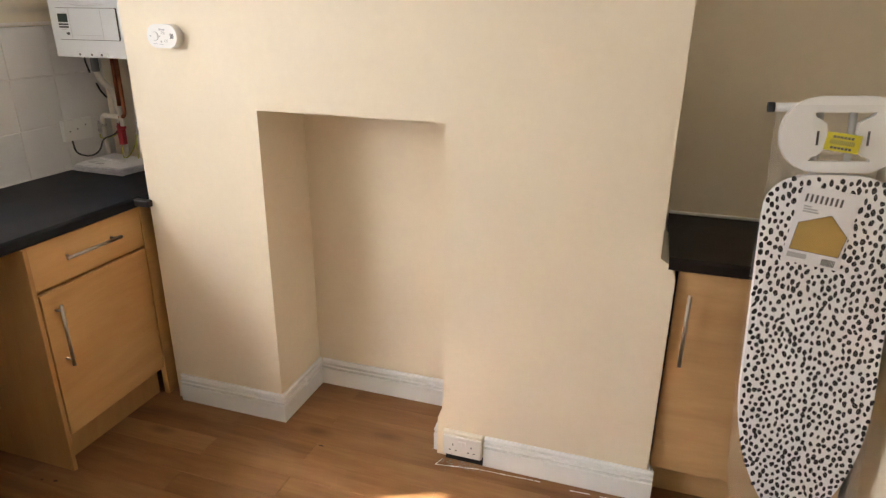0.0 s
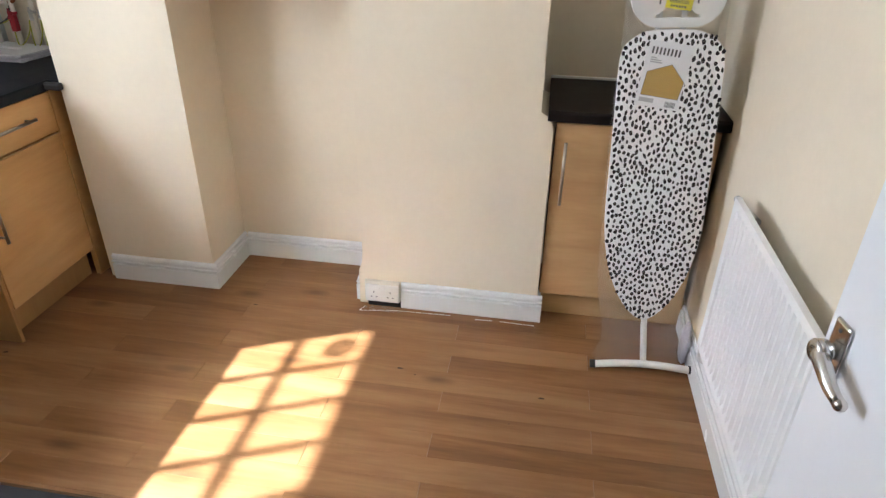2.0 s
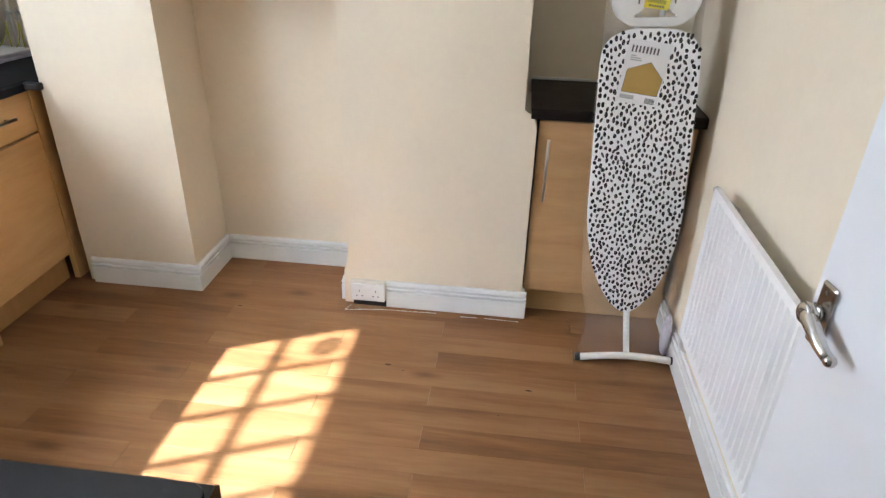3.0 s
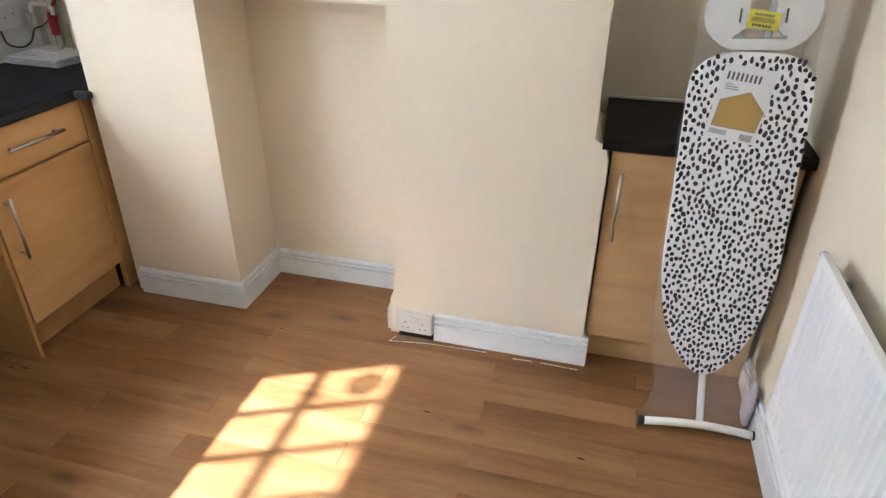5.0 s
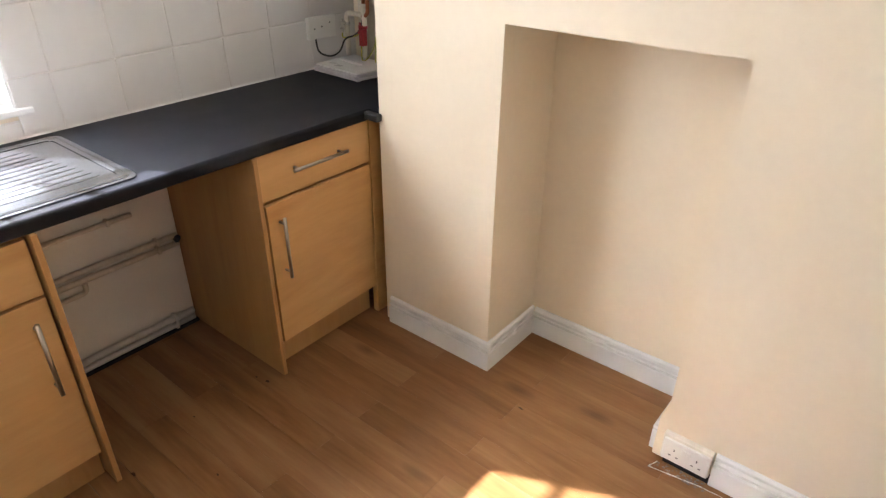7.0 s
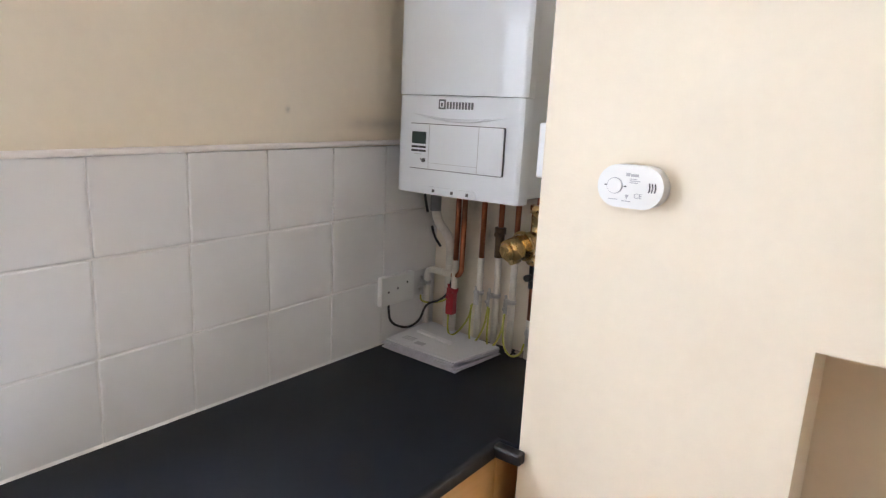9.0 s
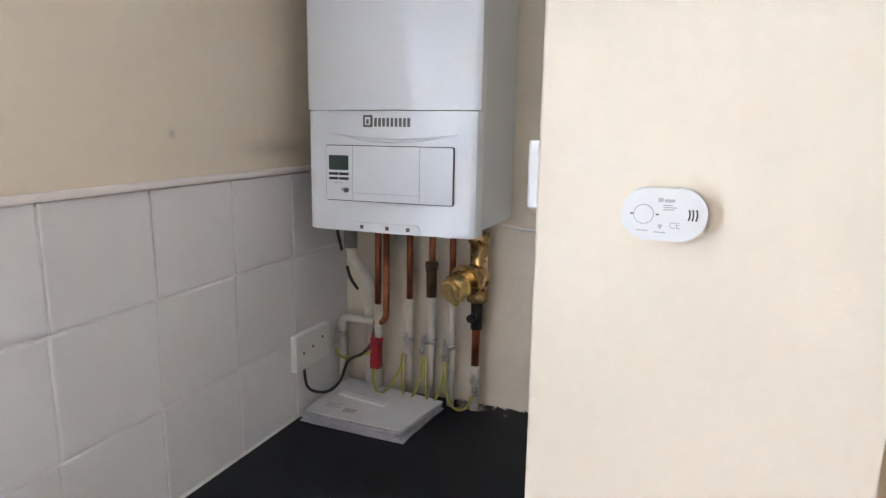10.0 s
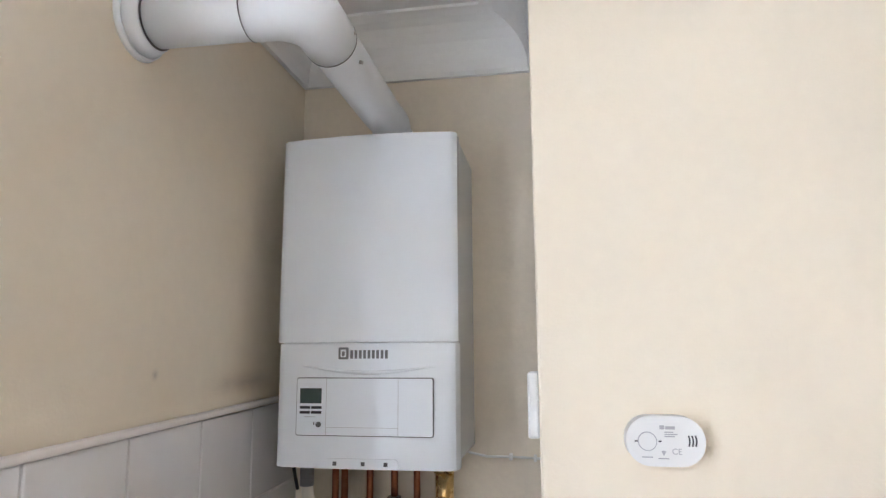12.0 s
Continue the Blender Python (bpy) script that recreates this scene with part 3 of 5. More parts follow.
# solid dark strip, painted shade for the gap under the lowest pipe
tagged(part("floor_gap_shade", boxed(px + 0.001, px + 0.030, -1.107, -0.509, 0.0, 0.011), DARK), "near-black strip painting the shaded gap below the pipes", "gap")

# ---- worktops ----


def front_rolled(bm, x0, x1, z0, z1, y0, y1, r=0.012):
    """A worktop slab whose east edge is rolled."""
    prof = [(x0, z0), (x1 - 0.004, z0), (x1, z0 + 0.004)]
    for k in range(7):
        a = radians(90 * k / 6)
        prof.append((x1 - r + r * math.cos(a), z1 - r + r * math.sin(a)))
    prof.append((x0, z1))
    prism(bm, prof, y0, y1)


bm = bmesh.new()
front_rolled(bm, XW + 0.002, -0.562, 0.832, 0.870, -2.02, 0.0)
box(bm, XW + 0.002, XC0 - 0.002, 0.0, YR - 0.002, 0.832, 0.870)
tagged(part("worktop", bm, WORKTOP), "black slate-effect laminate worktop along the window wall", "worktop")
bm = bmesh.new()
box(bm, -0.580, -0.500, -0.030, -0.002, 0.838, 0.866, 0.006)
tagged(part("worktop_end", bm, BLACK_MATT), "dark rounded worktop end at the chimney breast", "worktop")

bm = bmesh.new()
prof = [(YR - 0.037, 0.832), (-0.002 + 0.004, 0.832), (-0.002, 0.836)]
for k in range(7):
    a = radians(90 * k / 6)
    prof.append((-0.002 + 0.012 - 0.012 * math.cos(a), 0.858 + 0.012 * math.sin(a)))
prof.append((YR - 0.037, 0.870))
prism(bm, prof, 1.334, XE - 0.002, axis="x")
tagged(part("worktop", bm, BROWN_TOP), "dark brown laminate worktop in the recess", "worktop")
bm = bmesh.new()
box(bm, 1.334, XE, YR - 0.047, YR - 0.0345, 0.8705, 0.881, 0.003)
setting("sealant_2", bm, SEALANT, "white silicone bead behind the worktop", "trim")

YF = 0.022
c = thing("base_cabinet", "tall-doored beech base cabinet in the recess", "cabinet", "beech base cabinets")
# body coloured near-black so the slit round the door reads as shaded
part("body", boxed(1.372, XE - 0.018, YF + 0.019, YR - 0.05, 0.12, 0.831), DARK, c)
d = part("door", boxed(1.366, XE - 0.022, YF, YF + 0.018, 0.122, 0.824, 0.0015, 1), BEECH_R, c)
bar_handle(d, (1.404, YF, 0.525), (1.404, YF, 0.762), (0, -1, 0))
part("plinth", boxed(1.366, XE - 0.002, YF + 0.052, YF + 0.068, 0.0, 0.118), BEECH_R, c)

# ---- sink drainer ----
s = thing("sink", "stainless steel inset sink with ribbed drainer", "sink")
SX0, SX1, SY1, SY0 = -1.096, -0.600, -0.822, -1.72
bm = bmesh.new()
ol = rounded(SX1 - SX0, SY1 - SY0, 0.028, 6, (SX0 + SX1) / 2, (SY0 + SY1) / 2)
prism(bm, ol, 0.870, 0.8745, axis="z", bevel=0.0015, seg=1)
part("rim", bm, SINK_STEEL, s)
bm = bmesh.new()
pr = [bm.verts.new((x_, y_, 0.8755)) for x_, y_ in rounded(SX1 - SX0 - 0.03, SY1 - SY0 - 0.03, 0.022, 6, (SX0 + SX1) / 2, (SY0 + SY1) / 2)]
pr2 = [bm.verts.new((x_, y_, 0.8795)) for x_, y_ in rounded(SX1 - SX0 - 0.038, SY1 - SY0 - 0.038, 0.018, 6, (SX0 + SX1) / 2, (SY0 + SY1) / 2)]
pr3 = [bm.verts.new((x_, y_, 0.8760)) for x_, y_ in rounded(SX1 - SX0 - 0.07, SY1 - SY0 - 0.07, 0.03, 6, (SX0 + SX1) / 2, (SY0 + SY1) / 2)]
for a_, b_ in ((pr, pr2), (pr2, pr3)):
    for i in range(len(a_)):
        bm.faces.new((a_[i], a_[(i + 1) % len(a_)], b_[(i + 1) % len(b_)], b_[i]))
part("raised_edge", bm, SINK_STEEL, s, smooth=True)
for i in range(11):
    bm = bmesh.new()
    xr = SX0 + 0.085 + i * 0.033
    tube(bm, [(xr, SY1 - 0.070 - 0.006 * (10 - i), 0.8735), (xr, SY1 - 0.13 - 0.006 * (10 - i), 0.8740), (xr, -1.30, 0.8740)], [0.002, 0.0034, 0.0034], 10)
    part("rib", bm, SINK_STEEL, s, smooth=True)
bm = bmesh.new()
bo = rounded(0.36, 0.34, 0.05, 6, (SX0 + SX1) / 2, -1.52)
lo = rounded(0.31, 0.29, 0.07, 6, (SX0 + SX1) / 2, -1.52)
va = [bm.verts.new((x_, y_, 0.8775)) for x_, y_ in bo]
vb = [bm.verts.new((x_, y_, 0.8752)) for x_, y_ in lo]
for i in range(len(va)):
    bm.faces.new((va[i], va[(i + 1) % len(va)], vb[(i + 1) % len(vb)], vb[i]))
bm.faces.new(vb)
part("bowl", bm, SINK_STEEL, s, smooth=True)

# ---- boiler ----
BX0, BX1, BY0, BZ0, BZ1 = -1.082, -0.687, 0.213, 1.349, 2.058
bo_ = thing("boiler", "white wall-hung gas boiler with a small control panel", "boiler")
bm = bmesh.new()
box(bm, BX0 + 0.003, BX1 - 0.003, BY0 + 0.030, YR, BZ0 + 0.012, BZ1 - 0.002, 0.004)
part("casing", bm, BOILER_WHITE, bo_)
bm = bmesh.new()
ZM = 1.605


def bowed(bm, x0, x1, z0, z1, y, bulge, n=64, back=0.034, edge=0.006):
    """A panel whose face is bowed across its width, most sharply at the middle."""
    outline = []
    for k in range(n + 1):
        t = k / n
        x_ = x0 + (x1 - x0) * t
        e = max(0.0, edge - min(x_ - x0, x1 - x_))
        outline.append((x_, y - bulge * (1 - abs(2 * t - 1) ** 1.6) + edge - math.sqrt(edge * edge - e * e)))
    outline += [(x1, y + back), (x0, y + back)]
    prism(bm, outline, z0, z1, axis="z", bevel=0.003, seg=2)


def smooth_faces(ob, angle=28):
    """Round shading across gentle bends, sharp at real edges."""
    for p_ in ob.data.polygons:
        p_.use_smooth = True
    ob.data.set_sharp_from_angle(angle=radians(angle))
    return ob


bowed(bm, BX0, BX1, ZM + 0.0004, BZ1, BY0 + 0.006, 0.017)
smooth_faces(part("front_panel", bm, BOILER_WHITE, bo_, "glossy white bowed front panel"))
bm = bmesh.new()
bowed(bm, BX0, BX1, BZ0, ZM - 0.001, BY0 + 0.006, 0.008, edge=0.016)
lower = smooth_faces(part("lower_panel", bm, BOILER_WHITE, bo_))


def decal(name, x0, x1, z0, z1, y, mat, parent, label="", th=0.0015, r=0.0):
    bm_ = bmesh.new()
    if r:
        prism(bm_, rounded(x1 - x0, z1 - z0, r, 4, (x0 + x1) / 2, (z0 + z1) / 2), y - th, y)
    else:
        box(bm_, x0, x1, y - th, y, z0, z1)
    return part(name, bm_, mat, parent, label)


FYB = BY0 - 0.002
# control flap with its dark seam
decal("flap_seam", -1.031, -0.737, 1.414, 1.533, FYB + 0.004, INK, lower, "dark seam round the control flap", 0.005, 0.005)
decal("flap", -1.0292, -0.7388, 1.4158, 1.5312, FYB + 0.003, BOILER_WHITE, lower, "", 0.0062, 0.004)
FY = FYB - 0.0032
decal("flap_line", -0.965, -0.9640, 1.416, 1.531, FY, PALE_INK, lower, "", 0.0008)
decal("flap_line", -0.811, -0.8100, 1.416, 1.531, FY, PALE_INK, lower, "", 0.0008)
decal("flap_line", -0.964, -0.811, 1.4315, 1.4323, FY, PALE_INK, lower, "", 0.0008)
decal("display", -1.022, -0.975, 1.480, 1.511, FY, LCD, lower, "grey-green display", 0.001)
for i, (xa, za) in enumerate(((-1.022, 1.469), (-0.997, 1.469), (-1.022, 1.459), (-0.997, 1.459))):
    decal("button", xa, xa + 0.0225, za, za + 0.0055, FY, BLACK_MATT, lower, "", 0.0012)
decal("text_line", -1.012, -0.988, 1.452, 1.4535, FY, PALE_INK, lower, "", 0.0006)
decal("text_line", -0.9915, -0.9895, 1.436, 1.442, FY, INK, lower, "", 0.0006)
bm = bmesh.new()
rod(bm, (-0.980, FY, 1.4375), (-0.980, FY - 0.004, 1.4375), 0.0055, 16)
part("knob", bm, INK, lower, "small dark round reset knob")
# maker's mark drawn as plain bars
LZ, LX = 1.583, 0.011
decal("mark", LX - 0.952, LX - 0.930, LZ - 0.0125, LZ + 0.0125, BY0 - 0.0010, MARK, lower, "grey maker's mark", 0.0016, 0.003)
decal("mark", LX - 0.947, LX - 0.935, LZ - 0.008, LZ + 0.008, BY0 - 0.0022, BOILER_WHITE, lower, "", 0.0012, 0.002)
decal("mark", LX - 0.944, LX - 0.938, LZ - 0.006, LZ + 0.004, BY0 - 0.0030, MARK, lower, "", 0.0010, 0.002)
# a row of plain upright bars in place of the maker's word
for i in range(9):
    x_ = LX - 0.926 + i * 0.0094
    decal("mark", x_, x_ + 0.0058, LZ - 0.011, LZ + 0.0065, BY0 - 0.0010, MARK, lower, "", 0.0016)
# smile-shaped crease
bm = bmesh.new()
tube(bm, [(-1.02 + 0.29 * k / 16, BY0 - 0.002 - 0.0015 * math.sin(math.pi * k / 16), 1.557 - 0.014 * math.sin(math.pi * k / 16)) for k in range(17)], [0.0005 + 0.0035 * math.sin(math.pi * k / 16) for k in range(17)], 8)
part("crease", bm, BOILER_WHITE, lower, smooth=True)
bm = bmesh.new()
prism(bm, [(-0.968, 1.351), (-0.808, 1.351), (-0.811, 1.366), (-0.816, 1.370), (-0.960, 1.370), (-0.965, 1.366)], BY0 - 0.0045, BY0 + 0.010)
tab = part("lower_tab", bm, BOILER_WHITE, bo_)
for x_ in (-0.944, -0.884, -0.836):
    decal("tab_mark", x_ - 0.004, x_ + 0.004, 1.356, 1.364, BY0 - 0.0045, INK, tab, "", 0.0008)

# flue from the boiler's top out through the window wall
fl = thing("flue", "white plastic boiler flue with elbows and wall collar", "flue")
FXc, FYc, FZc, FR = -0.862, 0.345, 2.117, 0.045
bm = bmesh.new()
rod(bm, (FXc, FYc, BZ1 - 0.002), (FXc, FYc, BZ1 + 0.008), 0.068, 28)
rod(bm, (FXc, FYc, BZ1 + 0.012), (FXc, FYc, BZ1 + 0.055), FR + 0.004, 28)
part("socket", bm, FLUE_WHITE, fl)
FY2 = -0.205
bm = bmesh.new()
tube(bm, arc([(FXc, FYc, BZ1 + 0.02), (FXc, FYc, BZ1 + 0.07), (FXc, FYc - 0.10, FZc + 0.004), (FXc, FY2, FZc + 0.01), (XW + 0.03, FY2, FZc + 0.012)], 0.09, 10), FR, 28)
part("pipe", bm, FLUE_WHITE, fl, smooth=True)
bm = bmesh.new()
tube(bm, arc([(FXc, FY2 + 0.11, FZc + 0.008), (FXc, FY2, FZc + 0.01), (FXc - 0.092, FY2, FZc + 0.012)], 0.075, 10), FR + 0.003, 28)
part("elbow", bm, FLUE_WHITE, fl, smooth=True)
bm = bmesh.new()
rod(bm, (XW, FY2, FZc + 0.012), (XW + 0.010, FY2, FZc + 0.012), FR + 0.020, 32, FR + 0.017)
rod(bm, (XW + 0.010, FY2, FZc + 0.012), (XW + 0.032, FY2, FZc + 0.012), FR + 0.014, 32, FR + 0.005)
part("collar", bm, FLUE_WHITE, fl)
# dark push-fit seams where the lengths meet
for a_, b_ in (((FXc - 0.093, FY2, FZc + 0.012), (FXc - 0.0945, FY2, FZc + 0.012)), ((FXc, FY2 + 0.111, FZc + 0.008), (FXc, FY2 + 0.1125, FZc + 0.008)), ((XW + 0.033, FY2, FZc + 0.012), (XW + 0.0345, FY2, FZc + 0.012))):
    bm = bmesh.new()
    rod(bm, a_, b_, FR + 0.0032, 32)
    part("seam", bm, INK, fl, "thin dark joint")
for p, q in (((FXc - 0.108, FY2 - FR * 0.98, FZc + 0.022), (0, -1, 0.2)), ((FXc - 0.175, FY2 - FR * 0.98, FZc + 0.022), (0, -1, 0.2)), ((FXc + FR * 0.98, FY2 + 0.098, FZc + 0.012), (1, 0, 0)), ((FXc + FR * 0.92, FY2 + 0.150, FZc - 0.016), (1, 0, -0.3)), ((FXc, FYc - FR - 0.003, BZ1 + 0.032), (0, -1, 0))):
    bm = bmesh.new()
    rod(bm, p, Vector(p) + Vector(q).normalized() * 0.006, 0.0034, 10)
    part("screw", bm, CLAMP, fl)
for i in range(3):
    part("text_line", boxed(FXc - 0.085, FXc - 0.065, FY2 - FR - 0.0045, FY2 - FR - 0.0025, FZc + 0.004 + i * 0.005, FZc + 0.0065 + i * 0.005), PALE_INK, fl)

# ---- pipework under the boiler ----
PYW = YR - 0.045


def pipe(name, pts, r, mat, label, cat="pipe", group="boiler pipes", rnd=0.02):
    bm_ = bmesh.new()
    tube(bm_, arc(pts, rnd) if len(pts) > 2 else pts, r, 12)
    return tagged(part(name, bm_, mat), label, cat, group)


pipe("conduit", [(-1.078, 0.40, 1.365), (-1.078, 0.40, 1.29), (-1.082, 0.42, 1.24), (-1.056, 0.45, 1.19), (-1.056, PYW, 1.14), (-1.056, PYW, 0.872)], 0.014, PIPE_PAINT, "off-white conduit below the boiler", "conduit")
pipe("conduit_sleeve", [(-1.078, 0.40, 1.372), (-1.078, 0.40, 1.275)], 0.0165, GREY_PLASTIC, "grey cable sleeve below the boiler", "conduit")
pipe("cable", [(-1.086, 0.378, 1.372), (-1.104, 0.374, 1.33), (-1.092, 0.38, 1.27)], 0.004, BLACK_MATT, "black cable loop below the boiler", "cable")
pipe("cable", [(-1.092, 0.405, 1.225), (-1.088, 0.415, 1.19), (-1.078, 0.435, 1.16)], 0.004, BLACK_MATT, "black cable beside the conduit", "cable")
pipe("copper_pipe", [(-1.021, PYW - 0.02, 1.365), (-1.021, PYW - 0.02, 1.12)], 0.0085, COPPER, "tarnished copper pipe below the boiler")
pipe("copper_pipe", [(-0.998, PYW - 0.02, 1.365), (-0.998, PYW - 0.02, 1.075), (-1.108, PYW - 0.02, 1.078)], 0.0085, COPPER, "bent copper pipe below the boiler", rnd=0.03)
pipe("white_pipe", [(-1.031, PYW - 0.02, 1.077), (-1.128, PYW - 0.02, 1.080), (-1.128, PYW - 0.02, 0.872)], 0.0105, PIPE_PAINT, "off-white painted pipe bending down to the worktop", rnd=0.025)
pipe("white_pipe", [(-1.021, PYW - 0.02, 1.125), (-1.021, PYW - 0.02, 0.872)], 0.0105, PIPE_PAINT, "off-white painted pipe above the worktop")
for x_, zs in ((-0.941, 1.14), (-0.880, 1.20), (-0.825, 1.17)):
    pipe("copper_pipe", [(x_, PYW, 1.365), (x_, PYW, zs)], 0.0085, COPPER, "tarnished copper pipe below the boiler")
    pipe("white_pipe", [(x_, PYW, zs + 0.003), (x_, PYW, 0.872)], 0.010, PIPE_PAINT, "off-white painted pipe above the worktop")
bm = bmesh.new()
rod(bm, (-0.880, PYW - 0.002, 1.235), (-0.880, PYW - 0.002, 1.155), 0.0135, 12)
rod(bm, (-0.880, PYW - 0.006, 1.225), (-0.880, PYW - 0.024, 1.225), 0.008, 10)
rod(bm, (-0.880, PYW - 0.002, 1.245), (-0.880, PYW - 0.002, 1.225), 0.017, 6)
tagged(part("isolation_valve", bm, TARNISH), "dark tarnished isolation valve on a pipe", "valve")
# brass filling valve with a round cap
fv = thing("valve", "brass magnetic filter valve with round cap below the boiler", "valve")
VX, VZ = -0.758, 1.220
pipe("copper_pipe", [(VX, PYW, 1.365), (VX, PYW, 1.27)], 0.0095, COPPER, "copper pipe above the brass valve")
bm = bmesh.new()
rod(bm, (VX, PYW, 1.315), (VX, PYW, 1.165), 0.022, 18)
rod(bm, (VX, PYW, 1.325), (VX, PYW, 1.302), 0.027, 6)
rod(bm, (VX, PYW, 1.185), (VX, PYW, 1.155), 0.026, 6)
rod(bm, (VX, PYW, VZ), (VX - 0.014, PYW - 0.045, VZ - 0.006), 0.034, 26)
part("body", bm, BRASS, fv)
bm = bmesh.new()
rod(bm, (VX - 0.014, PYW - 0.045, VZ - 0.006), (VX - 0.017, PYW - 0.054, VZ - 0.008), 0.043, 30)
rod(bm, (VX - 0.017, PYW - 0.054, VZ - 0.008), (VX - 0.034, PYW - 0.104, VZ - 0.019), 0.036, 28, 0.031)
rod(bm, (VX - 0.034, PYW - 0.104, VZ - 0.019), (VX - 0.037, PYW - 0.112, VZ - 0.021), 0.026, 8, 0.024)
part("cap", bm, BRASS, fv, "large round brass cap")
bm = bmesh.new()
rod(bm, (VX - 0.022, PYW - 0.06, VZ - 0.046), (VX - 0.026, PYW - 0.095, VZ - 0.048), 0.009, 14)
part("port", bm, BRASS, fv)
pipe("copper_pipe", [(VX - 0.002, PYW, 1.16), (VX - 0.002, PYW, 0.985)], 0.0105, COPPER, "stained copper pipe below the brass valve")
pipe("white_pipe", [(VX - 0.002, PYW, 0.99), (VX - 0.002, PYW, 0.872)], 0.0115, PIPE_PAINT, "off-white painted pipe above the worktop")
bm = bmesh.new()
rod(bm, (VX - 0.002, PYW, 1.150), (VX - 0.002, PYW, 1.085), 0.0145, 12)
rod(bm, (VX - 0.004, PYW - 0.006, 1.118), (VX - 0.008, PYW - 0.034, 1.118), 0.010, 12)
tagged(part("isolation_valve", bm, BLACK_MATT), "small black valve with a screw below the brass valve", "valve")


def clamp(x_, z_, y_=None, mat=CLAMP, label="dull metal earth clamp on a pipe", turn=0.0):
    """A thin strap round the pipe with a pinched ear, a terminal flag and a screw."""
    y_ = PYW if y_ is None else y_
    bm_ = bmesh.new()
    rod(bm_, (x_, y_, z_ - 0.006), (x_, y_, z_ + 0.006), 0.0135, 14)
    box(bm_, x_ - 0.0035, x_ + 0.0035, y_ - 0.030, y_ - 0.010, z_ - 0.007, z_ + 0.008, 0.001, 1)
    box(bm_, x_ - 0.009, x_ + 0.007, y_ - 0.028, y_ - 0.025, z_ - 0.034, z_ + 0.012, 0.001, 1)
    rod(bm_, (x_ - 0.012, y_ - 0.020, z_ + 0.004), (x_ + 0.013, y_ - 0.020, z_ + 0.004), 0.0035, 8)
    rod(bm_, (x_ - 0.003, y_ - 0.034, z_ - 0.018), (x_ - 0.003, y_ - 0.026, z_ - 0.018), 0.0045, 10)
    rod(bm_, (x_ - 0.004, y_ - 0.02, z_ + 0.006), (x_ - 0.006, y_ - 0.022, z_ + 0.022), 0.004, 8)
    for v in bm_.verts:
        d = v.co - Vector((x_, y_, z_))
        v.co = Vector((x_, y_, z_)) + Matrix.Rotation(turn, 3, "Z") @ d
    return tagged(part("earth_clamp", bm_, mat), label, "clamp", "earth clamps")


clamp(-1.021, 1.03, PYW - 0.02, RED_TAPE, "red tagged earth clamp on a pipe")
clamp(-0.941, 1.036, turn=0.3)
clamp(-0.880, 1.038, turn=-0.5)
clamp(-0.825, 1.030, turn=-0.2)
clamp(VX - 0.002, 0.950, turn=0.4)
clamp(-1.128, 1.035, PYW - 0.02)
bm = bmesh.new()
box(bm, -1.034, -1.008, PYW - 0.045, PYW - 0.018, 0.955, 1.025, 0.004)
tagged(part("earth_tag", bm, RED_TAPE), "red plastic earth tag on a pipe", "tag")


def sag(a, b, drop, n=18):
    """A slack loop that swings out from the wall, lowest past its middle."""
    a, b = Vector(a), Vector(b)
    out = []
    for k in range(n + 1):
        t = k / n
        w = 4 * t * (1 - t)
        out.append(a.lerp(b, t ** 1.25) + Vector((0, -0.022 * math.sin(math.pi * t), -drop * w ** 0.55)))
    return out


def cable(pts, r, mat, label):
    bm_ = bmesh.new()
    tube(bm_, pts, r, 8)
    return tagged(part("cable", bm_, mat), label, "cable", "boiler cables")


yc = PYW - 0.03
cable(sag((-1.024, yc - 0.01, 0.965), (-0.944, yc, 1.005), 0.080), 0.0030, EARTH, "green and yellow earth cable looped between pipes")
cable(sag((-0.948, yc, 1.000), (-0.888, yc, 1.008), 0.112), 0.0030, EARTH, "green and yellow earth cable looped between pipes")
cable(sag((-0.884, yc, 1.004), (-0.829, yc, 0.998), 0.108), 0.0030, EARTH, "green and yellow earth cable looped between pipes")
cable(sag((-0.832, yc, 0.996), (VX, yc, 0.925), 0.072), 0.0030, EARTH, "green and yellow earth cable along the worktop")
cable(sag((-1.128, yc - 0.02, 0.998), (-1.024, yc - 0.02, 1.010), 0.016), 0.0030, EARTH, "green and yellow earth cable between pipes")
cable(arc([(XW + 0.024, 0.262, 0.994), (XW + 0.026, 0.268, 0.935), (XW + 0.060, 0.310, 0.918), (-1.082, 0.350, 0.935), (-1.074, 0.372, 0.990), (-1.045, 0.400, 0.998), (-1.032, 0.425, 1.020), (-1.030, 0.440, 1.065)], 0.03, 5), 0.0038, BLACK_MATT, "black boiler flex from the socket")
cable([(BX1 - 0.01, YR - 0.06, 1.352), (-0.66, YR - 0.008, 1.335), (-0.60, YR - 0.006, 1.335), (XC0 - 0.004, YR - 0.006, 1.332)], 0.0028, PLASTIC, "thin white cable clipped along the wall")
bm = bmesh.new()
box(bm, -0.607, -0.598, YR - 0.012, YR, 1.327, 1.343, 0.002, 1)
tagged(part("cable_clip", bm, PLASTIC), "small white cable clip on the wall", "clip")
bm = bmesh.new()
box(bm, -0.549, -0.541, YR - 0.012, YR, 1.325, 1.341, 0.002, 1)
tagged(part("cable_clip", bm, PLASTIC), "small white cable clip on the wall", "clip")

# double socket on the tiles
so = thing("wall_socket", "white spur socket on the tiles by the boiler", "socket")
part("plate", boxed(XW + 0.009, XW + 0.027, 0.228, 0.376, 0.992, 1.082, 0.003), PLASTIC, so)
